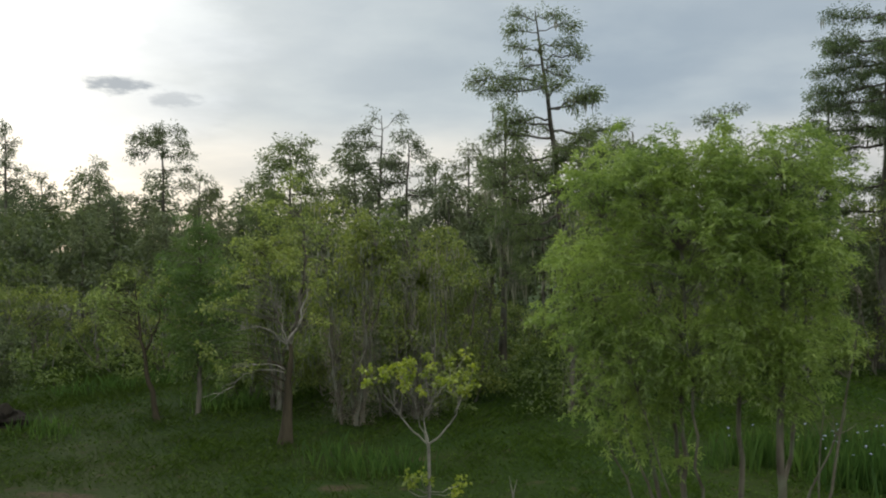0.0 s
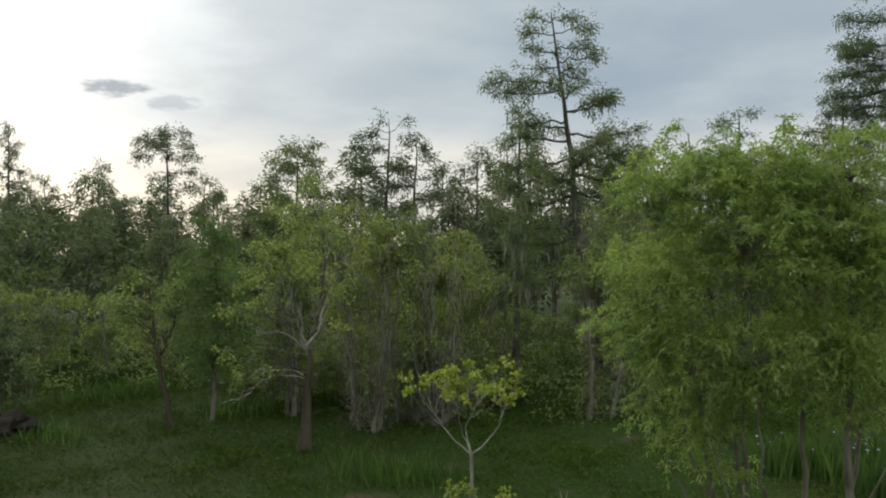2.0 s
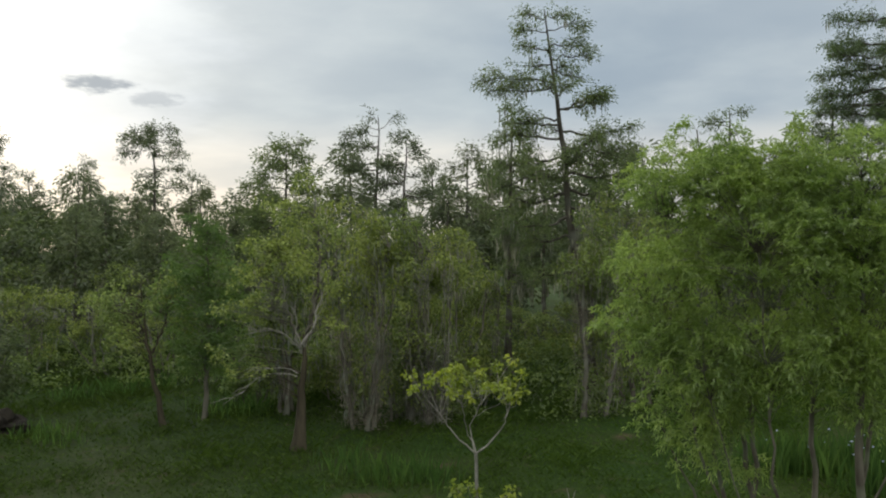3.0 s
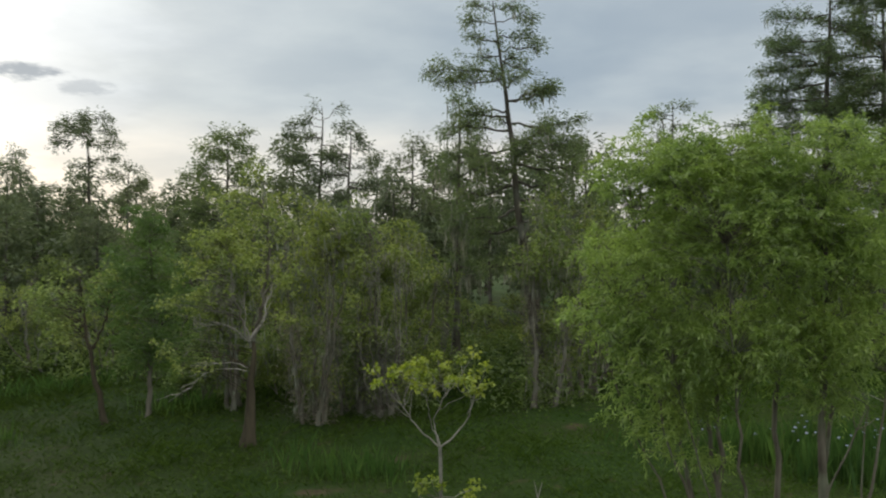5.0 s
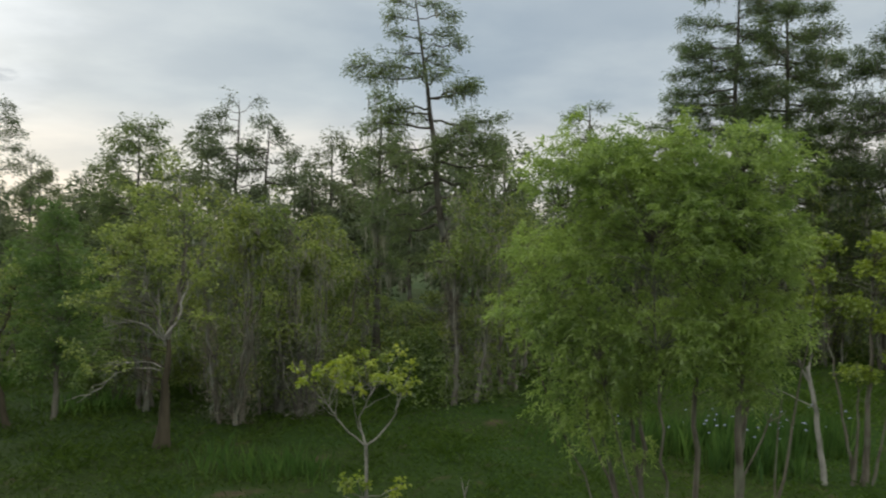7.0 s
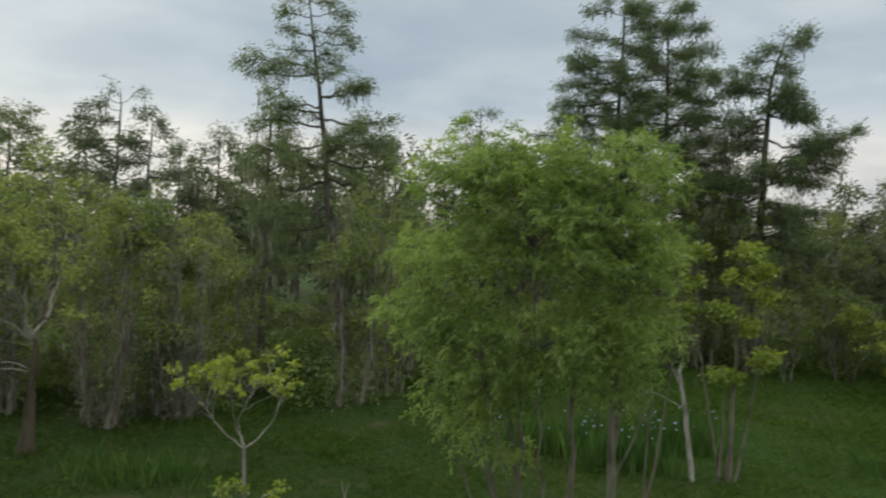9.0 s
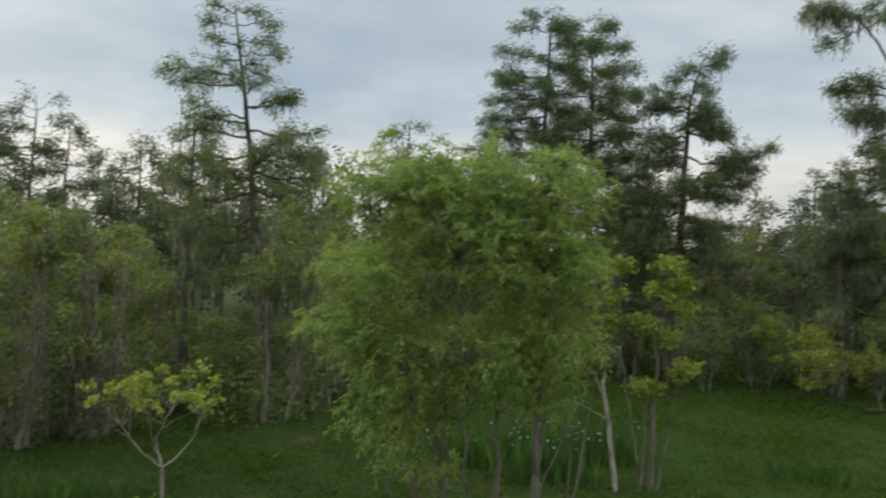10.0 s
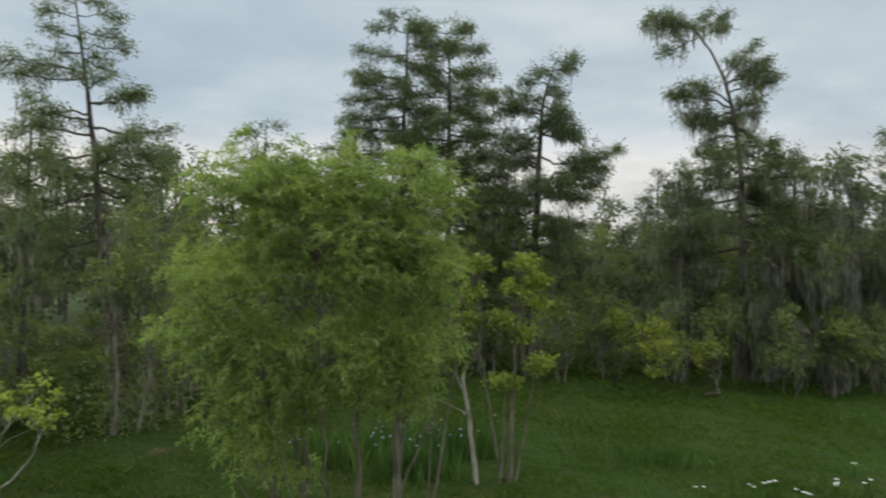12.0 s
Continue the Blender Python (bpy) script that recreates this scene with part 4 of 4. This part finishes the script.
# right-hand side: wood edge and moss-hung trunks
for i, (bx, by, bh, bw) in enumerate([(21.5, 39.5, 9.0, 2.6), (25.5, 39.0, 8.6, 2.6), (29.5, 39.8, 8.2, 2.8), (33.8, 38.5, 9.0, 2.8), (37.0, 35.5, 9.0, 2.8), (33.0, 36.2, 7.0, 2.4), (39.5, 32.5, 8.8, 2.6), (27.4, 36.0, 9.8, 2.4), (22.6, 39.0, 10.8, 2.6), (25.6, 38.0, 10.6, 2.4)]):
    thicket(bx, by, bh, bw, 420 + 10 * i, stems=5, r=0.05, moss=0.12, clusters=190, mat=SHRUB, label="shady swamp tree with grey stems and hanging moss")
for i, (bx, by, bh, bw) in enumerate([(36.6, 27.8, 8.6, 1.7), (39.2, 26.6, 8.2, 1.8), (42.5, 26.0, 9.0, 2.2), (41.5, 29.5, 9.6, 2.4), (45.5, 27.5, 8.0, 2.4), (37.8, 24.6, 8.4, 1.6)]):
    thicket(bx, by, bh, bw, 520 + 10 * i, stems=5, r=0.08, moss=0.55, moss_len=1.2, moss_wide=0.032, clusters=170, low=0.3, per=22, label="cluster of cypress trunks draped in long grey moss", group="moss-hung trunks")

for i, (bx, by, bh, bw) in enumerate([(35.0, 25.2, 4.6, 1.3), (37.0, 23.8, 4.4, 1.4), (33.0, 30.8, 4.2, 1.6), (30.6, 33.0, 4.8, 1.7), (39.4, 23.2, 4.6, 1.4), (27.4, 33.6, 4.6, 1.8), (34.4, 28.6, 5.0, 1.5)]):
    thicket(bx, by, bh, bw, 900 + 10 * i, stems=4, r=0.04, moss=0.12, clusters=130, low=0.4, per=18, mat=MAPLE if i % 2 == 0 else SHRUB, label="light-leaved shrub in front of the moss-hung trunks", name="shrub", group="shrubs")

# ---- the open marsh on the far side ----
thicket(29.6, 31.4, 4.0, 0.9, 620, mat=TALLOW, bark=BARK_DARK, stems=2, r=0.03, clusters=46, moss=0.0, low=0.6, label="small tallow tree with yellow-green tufts", name="tallow_tree", group="young tallows", leaf=(0.12, 0.10))
thicket(29.6, 28.2, 3.5, 1.9, 630, mat=TALLOW, bark=BARK_DARK, stems=5, r=0.022, clusters=120, moss=0.15, low=0.3, label="low spreading tallow bush with yellow-green leaves", name="tallow_bush", group="young tallows", leaf=(0.12, 0.10), per=18)
thicket(31.4, 27.2, 3.0, 1.1, 640, mat=TALLOW, bark=BARK_DARK, stems=3, r=0.025, clusters=50, moss=0.1, low=0.45, label="low tallow bush over a fallen stem", name="tallow_bush", group="young tallows", leaf=(0.12, 0.10))

# ---- the willow ----
broad("willow_tree", "many-stemmed young willow with narrow bright green leaves", "tree", 3.9, 11.6,
      [(0.72, -0.45, 0.75, -0.35, 7.2, 0.085, -0.04), (0.45, -0.15, 1.35, 0.1, 6.6, 0.05, 0.1), (0.2, -0.05, 0.3, 0.3, 7.6, 0.055, 0.1), (-0.25, 0.15, -0.4, 0.5, 7.4, 0.05, -0.1),
       (-0.35, 0.2, -1.5, 0.9, 6.6, 0.045, 0.1), (0.0, 0.2, -1.0, 1.0, 8.0, 0.045, -0.05), (0.8, -0.5, 1.15, -0.7, 4.1, 0.022, 0.1),
       (-0.2, -0.1, -1.9, 0.3, 5.4, 0.030, 0.12), (-0.4, 0.0, -2.2, 0.8, 5.0, 0.026, 0.2), (0.1, -0.2, -0.7, -0.5, 6.2, 0.032, -0.1), (-0.1, -0.1, -1.3, -0.2, 4.6, 0.022, 0.1), (0.75, -0.4, 1.7, -0.6, 5.6, 0.030, 0.1)],
      [(0.947 * u + 0.322 * v, -0.322 * u + 0.947 * v, z, a, b, c) for u, v, z, a, b, c in (
          (-1.3, 0.0, 7.15, 1.0, 1.1, 0.60), (-0.4, 0.2, 7.3, 1.0, 1.2, 0.55), (0.75, 0.0, 7.25, 1.0, 1.2, 0.60), (1.0, 0.0, 6.2, 0.85, 1.0, 0.8), (0.2, -0.1, 6.3, 1.2, 1.3, 0.8), (-1.5, 0.0, 6.0, 1.0, 1.1, 0.7), (-0.3, -0.2, 6.7, 1.0, 1.0, 0.7),
          (-1.9, 0.0, 5.2, 0.75, 0.9, 0.5), (-1.0, -0.1, 4.8, 1.1, 1.0, 0.7), (0.0, -0.2, 5.0, 1.1, 1.0, 0.7), (1.0, 0.0, 5.0, 0.75, 0.9, 0.7), (-1.2, 0.0, 4.0, 0.9, 0.6, 0.6), (-0.8, 0.0, 3.3, 0.8, 0.5, 0.12), (0.9, 0.0, 4.2, 0.5, 0.5, 0.3),
          (-1.5, 0.3, 8.0, 0.10, 0.10, 0.25), (0.05, 0.2, 7.9, 0.15, 0.15, 0.2), (1.2, 0.0, 7.75, 0.25, 0.25, 0.15), (-0.7, 0.1, 7.9, 0.2, 0.2, 0.1))],
      2150, 81, leaf=(0.086, 0.020), per=9, radius=0.27, mat=WILLOW, bark=BARK_WILLOW, droop=0.35, hanging=True, twig=0.006, outer=0.48, wild=0.026)

# ---- the pale sapling ----


def sapling(x, y):
    rng = np.random.default_rng(83)
    root = thing("tallow_sapling", x, y, "young tallow tree with a pale forked stem and yellow-green tufts", "tree", "young tallows")
    F0 = (0.03, 0, 2.84)
    part("stem", tube(bent((-0.02, 0, -0.05), F0, (0.03, 0, 0), 12, rng, 0.012), np.linspace(0.038, 0.028, 12), 9, 0.04, rng), BARK_PALE, root, smooth=True)
    arms = [((-0.40, 0.05, 3.25), (-0.62, 0.1, 3.55), 0.017), ((0.40, -0.05, 3.20), (0.60, 0.0, 3.68), 0.017), ((-0.06, 0.25, 3.25), (0.16, 0.35, 3.75), 0.014), ((-0.18, -0.2, 3.45), (-0.25, -0.25, 3.85), 0.012)]

    def tufted(branch, a, t, r):
        part("twig", tube(bent(a, t, (0, 0, -0.05), 6, rng, 0.02), np.linspace(r, 0.004, 6), 4), BARK_PALE, branch, smooth=True)
        part("leaf_tuft", tuft(t[None], 0.105, 28, 0.080, 0.062, rng, 0.8, 0.1), TALLOW, branch)

    for mid, tip, r in arms:
        mid, tip = np.array(mid), np.array(tip)
        lead = tip[0] - 0.10
        two = [tube(bent(F0, mid, (0, 0, -0.03), 6, rng, 0.012), np.linspace(r, r * 0.75, 6), 7), tube(bent(mid, tip, (0.02, 0, -0.03), 6, rng, 0.012), np.linspace(r * 0.75, r * 0.35, 6), 6)]
        branch = part("branch", join(two), BARK_PALE, root, smooth=True)
        for k in range(7):
            a = mid + (tip - mid) * rng.uniform(0.1, 1)
            t = np.array([lead + rng.normal(0, 0.29), tip[1] + rng.normal(0, 0.34), rng.uniform(3.74, 4.34) - 0.12 * abs(tip[0])])
            tufted(branch, a, t, r * 0.35)
    spur = part("branch", tube(bent((0, 0, 1.95), (-0.32, 0, 2.05), (0, 0, -0.05), 6, rng, 0.01), np.linspace(0.012, 0.005, 6), 5), BARK_PALE, root, smooth=True)
    for t in ((-0.30, 0.0, 2.28), (0.05, -0.08, 2.22), (-0.1, 0.05, 2.3), (0.62, 0.0, 2.2), (0.5, 0.1, 2.0), (-0.22, 0.05, 2.2)):
        tufted(spur, np.array((0.0, 0, 2.0)), np.array(t), 0.010)
    return root


sapling(-0.28, 14.15)

# ---- the tallow and the dead stem beside the willow ----
broad("tallow_tree", "slim tallow tree with bright yellow-green tufts on grey stems", "tree", 13.0, 19.3,
      [(0, 0, 0.15, 0, 5.6, 0.085, 0.08), (-0.25, 0.1, -0.15, 0.1, 3.2, 0.045, 0.1), (0.15, -0.1, 0.75, -0.4, 4.2, 0.035, 0.1), (-0.1, 0.1, -0.9, 0.6, 5.4, 0.04, -0.1)],
      [(0.947 * u + 0.322 * v, -0.322 * u + 0.947 * v, z, a, b, c) for u, v, z, a, b, c in (
          (-0.95, 0.3, 6.15, 0.35, 0.3, 0.25), (0.35, 0, 6.2, 0.5, 0.4, 0.3), (0.75, 0, 5.7, 0.4, 0.4, 0.3), (0.1, 0, 5.5, 0.5, 0.4, 0.25), (0.8, 0, 5.0, 0.35, 0.35, 0.25), (-1.1, 0.3, 5.3, 0.4, 0.4, 0.35), (-1.2, 0.3, 4.5, 0.4, 0.4, 0.4),
          (-0.3, 0, 4.6, 0.4, 0.4, 0.3), (0.75, -0.3, 3.4, 0.4, 0.35, 0.3), (-0.2, 0, 2.9, 0.5, 0.4, 0.2), (0.4, 0, 4.2, 0.3, 0.3, 0.25))],
      250, 84, leaf=(0.11, 0.08), per=17, radius=0.18, mat=TALLOW, bark=BARK_WILLOW, twig=0.012, wild=0.02, group="young tallows")


def dead_stem(x, y):
    rng = np.random.default_rng(85)
    root = thing("dead_stem", x, y, "broken pale dead tree stem leaning beside a tallow", "dead tree")
    part("stem", tube(bent((0.1, 0, -0.05), (-0.32, 0.2, 3.05), (0.06, 0, 0), 14, rng, 0.015), np.linspace(0.078, 0.045, 14), 9, 0.06, rng), BARK_PALE, root, smooth=True)
    part("stub", tube(bent((-0.30, 0.2, 2.9), (-0.22, 0.15, 3.5), (0.02, 0, 0), 6, rng, 0.01), np.linspace(0.035, 0.012, 6), 6), BARK_PALE, root, smooth=True)
    part("stub", tube(bent((-0.28, 0.2, 2.7), (-0.52, 0.3, 3.35), (-0.04, 0, 0), 6, rng, 0.01), np.linspace(0.035, 0.012, 6), 6), BARK_PALE, root, smooth=True)
    part("bough", tube(bent((-0.15, 0.1, 2.0), (-1.3, 0.7, 2.55), (0, 0, 0.05), 8, rng, 0.01), np.linspace(0.015, 0.006, 8), 6), BARK_PALE, root, smooth=True)


dead_stem(12.05, 19.65)


def bare_shoot(x, y):
    rng = np.random.default_rng(86)
    root = thing("bare_shoot", x, y, "thin bare pale shoot with a forked tip", "dead tree")
    part("stem", tube(bent((0, 0, -0.05), (0.02, 0, 2.35), (0.04, 0, 0), 10, rng, 0.012), np.linspace(0.022, 0.012, 10), 7), BARK_PALE, root, smooth=True)
    part("twig", tube(bent((0.02, 0, 2.33), (-0.04, 0, 2.62), (0, 0, 0), 4), np.linspace(0.011, 0.004, 4), 5), BARK_PALE, root, smooth=True)
    part("twig", tube(bent((0.02, 0, 2.33), (0.09, 0.02, 2.58), (0, 0, 0), 4), np.linspace(0.011, 0.004, 4), 5), BARK_PALE, root, smooth=True)


bare_shoot(1.07, 12.8)


def leaning_shoot(x, y):
    rng = np.random.default_rng(87)
    root = thing("leaning_shoot", x, y, "thin pale dead shoot leaning out from behind the willow", "dead tree")
    part("stem", tube(bent((0, 0, -0.05), (1.40, -0.45, 3.35), (0.06, 0, 0), 12, rng, 0.014), np.linspace(0.028, 0.014, 12), 7, 0.05, rng), BARK, root, smooth=True)
    for tip, r in (((1.52, -0.5, 3.75), 0.012), ((1.72, -0.45, 3.52), 0.010), ((1.30, -0.4, 3.70), 0.009)):
        part("twig", tube(bent((1.39, -0.45, 3.32), tip, (0.02, 0, -0.02), 5, rng, 0.01), np.linspace(r, 0.004, 5), 5), BARK, root, smooth=True)


leaning_shoot(4.85, 13.5)


def iris_bed(x, y, seed, n=150, spread=1.0, flowers=12):
    """A stand of blue flag: sword leaves and pale blue flowers, each flower on its stalk."""
    rng = np.random.default_rng(seed)
    root = thing("iris_clump", x, y, "stand of blue flag irises with sword-shaped leaves", "flowers", "irises")
    px, py = rng.normal(0, spread * 0.45, n), rng.normal(0, spread * 0.45, n)
    V, F = blades(px, py, np.full(n, 0.95), np.full(n, 0.05), 0.14, rng)
    V[:, 2] -= np.repeat(gz(px, py), 4)
    part("foliage", (V, F), REED, root)
    for k in range(flowers):
        c = np.array([rng.normal(0, spread * 0.5), rng.normal(0, spread * 0.5), rng.uniform(0.75, 1.1)])
        stalk = part("stalk", tube(bent((c[0], c[1], 0), c, (0.03, 0, 0), 4), np.full(4, 0.008), 4), REED, root)
        a = np.arange(6) * np.pi / 3 + rng.uniform(0, 1)
        D = np.stack([np.cos(a), np.sin(a), np.where(np.arange(6) % 2, 0.7, -0.2)], 1)
        part("flower", leaves(np.repeat(c[None], 6, 0), D, 0.048, 0.034, rng), IRIS_BLUE, stalk, "pale blue iris flower")


for i, (ix, iy, nf) in enumerate([(11.3, 20.9, 3), (10.6, 21.4, 2), (11.2, 23.6, 7), (12.4, 22.6, 6), (13.6, 23.4, 5), (15.6, 24.4, 5), (14.6, 22.8, 4), (9.6, 23.2, 4), (8.6, 23.6, 3), (12.8, 24.2, 6)]):
    iris_bed(ix, iy, 700 + i, flowers=nf)


def lily(x, y, seed):
    rng = np.random.default_rng(seed)
    root = thing("spider_lily", x, y, "white marsh lily on a short green stalk", "flower", "white lilies")
    part("foliage", blades(rng.normal(0, 0.1, 14), rng.normal(0, 0.1, 14), np.full(14, 0.4), np.full(14, 0.03), 0.3, rng), REED, root)
    for k in range(2):
        c = np.array([rng.normal(0, 0.10), rng.normal(0, 0.06), rng.uniform(0.45, 0.58)])
        stalk = part("stalk", tube(bent((c[0] * 0.3, c[1] * 0.3, 0), c, (0.02, 0, 0), 4), np.full(4, 0.008), 4), REED, root)
        a = np.arange(7) * 2 * np.pi / 7 + rng.uniform(0, 1)
        D = np.stack([np.cos(a), np.sin(a), np.full(7, 0.25)], 1)
        part("flower", leaves(np.repeat(c[None], 7, 0), D, 0.075, 0.035, rng), LILY_WHITE, stalk, "white star-shaped flower")


LILIES = [(15.38, 14.64), (17.17, 14.22), (17.7, 14.17), (17.6, 13.38), (17.41, 13.02), (20.13, 13.85), (19.61, 13.47), (20.91, 13.34), (21.96, 14.44), (18.03, 14.24)]
for i, (lx, ly) in enumerate(LILIES):
    lily(lx, ly, 740 + i)

for i, (rx, ry, rh, rn) in enumerate([(-1.9, 22.4, 0.9, 90), (-1.2, 22.9, 0.8, 80), (-2.5, 23.0, 0.9, 80), (-0.8, 22.2, 0.7, 60), (-3.2, 24.0, 0.8, 60), (18.7, 18.6, 0.8, 120), (19.2, 18.2, 0.7, 90), (18.2, 18.9, 0.7, 80), (-14.2, 36.0, 1.0, 120),
                                      (-12.6, 37.0, 1.0, 120), (-15.6, 35.2, 0.9, 110), (-8.2, 30.8, 1.1, 90), (-7.6, 31.2, 1.0, 80), (-13.6, 27.5, 0.7, 90), (-12.8, 26.8, 0.7, 80), (6.5, 25.0, 0.6, 70), (7.5, 23.6, 0.6, 70), (36.0, 25.5, 0.8, 110), (34.5, 28.5, 0.9, 120)]):
    reeds(rx, ry, 760 + i, rn, rh * 0.7, 1.1)


def soil_heap(x, y):
    rng = np.random.default_rng(90)
    bm = bmesh.new()
    bmesh.ops.create_icosphere(bm, subdivisions=4, radius=1)
    for v in bm.verts:
        p = v.co
        k = 1 + 0.35 * noise.noise(p * 2.1) + 0.15 * noise.noise(p * 6.0)
        v.co = Vector((p.x * 1.3 * k, p.y * 0.9 * k, p.z * 0.75 * k))
    me = bpy.data.meshes.new("soil_heap")
    bm.to_mesh(me)
    bm.free()
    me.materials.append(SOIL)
    ob = new("soil_heap", me)
    ob.location = (x, y, float(gz(x, y)) + 0.1)
    tagged(ob, "heap of dark wet peat with roots under the bushes", "soil heap")


soil_heap(-15.5, 27.7)


def log(x, y):
    rng = np.random.default_rng(91)
    root = thing("fallen_log", x, y, "short dark fallen log with a grey broken stem", "log")
    part("log", tube(bent((-0.5, 0.2, 0.12), (0.35, -0.1, 0.16), (0, 0, 0.05), 8, rng, 0.02), np.linspace(0.11, 0.07, 8), 9, 0.1, rng), BARK_DARK, root, smooth=True)
    part("stem", tube(bent((0.35, -0.1, 0.05), (-0.1, 0.1, 1.7), (-0.1, 0, 0), 10, rng, 0.02), np.linspace(0.04, 0.015, 10), 8, 0.06, rng), BARK, root, "grey dead stem", smooth=True)


log(30.7, 26.3)
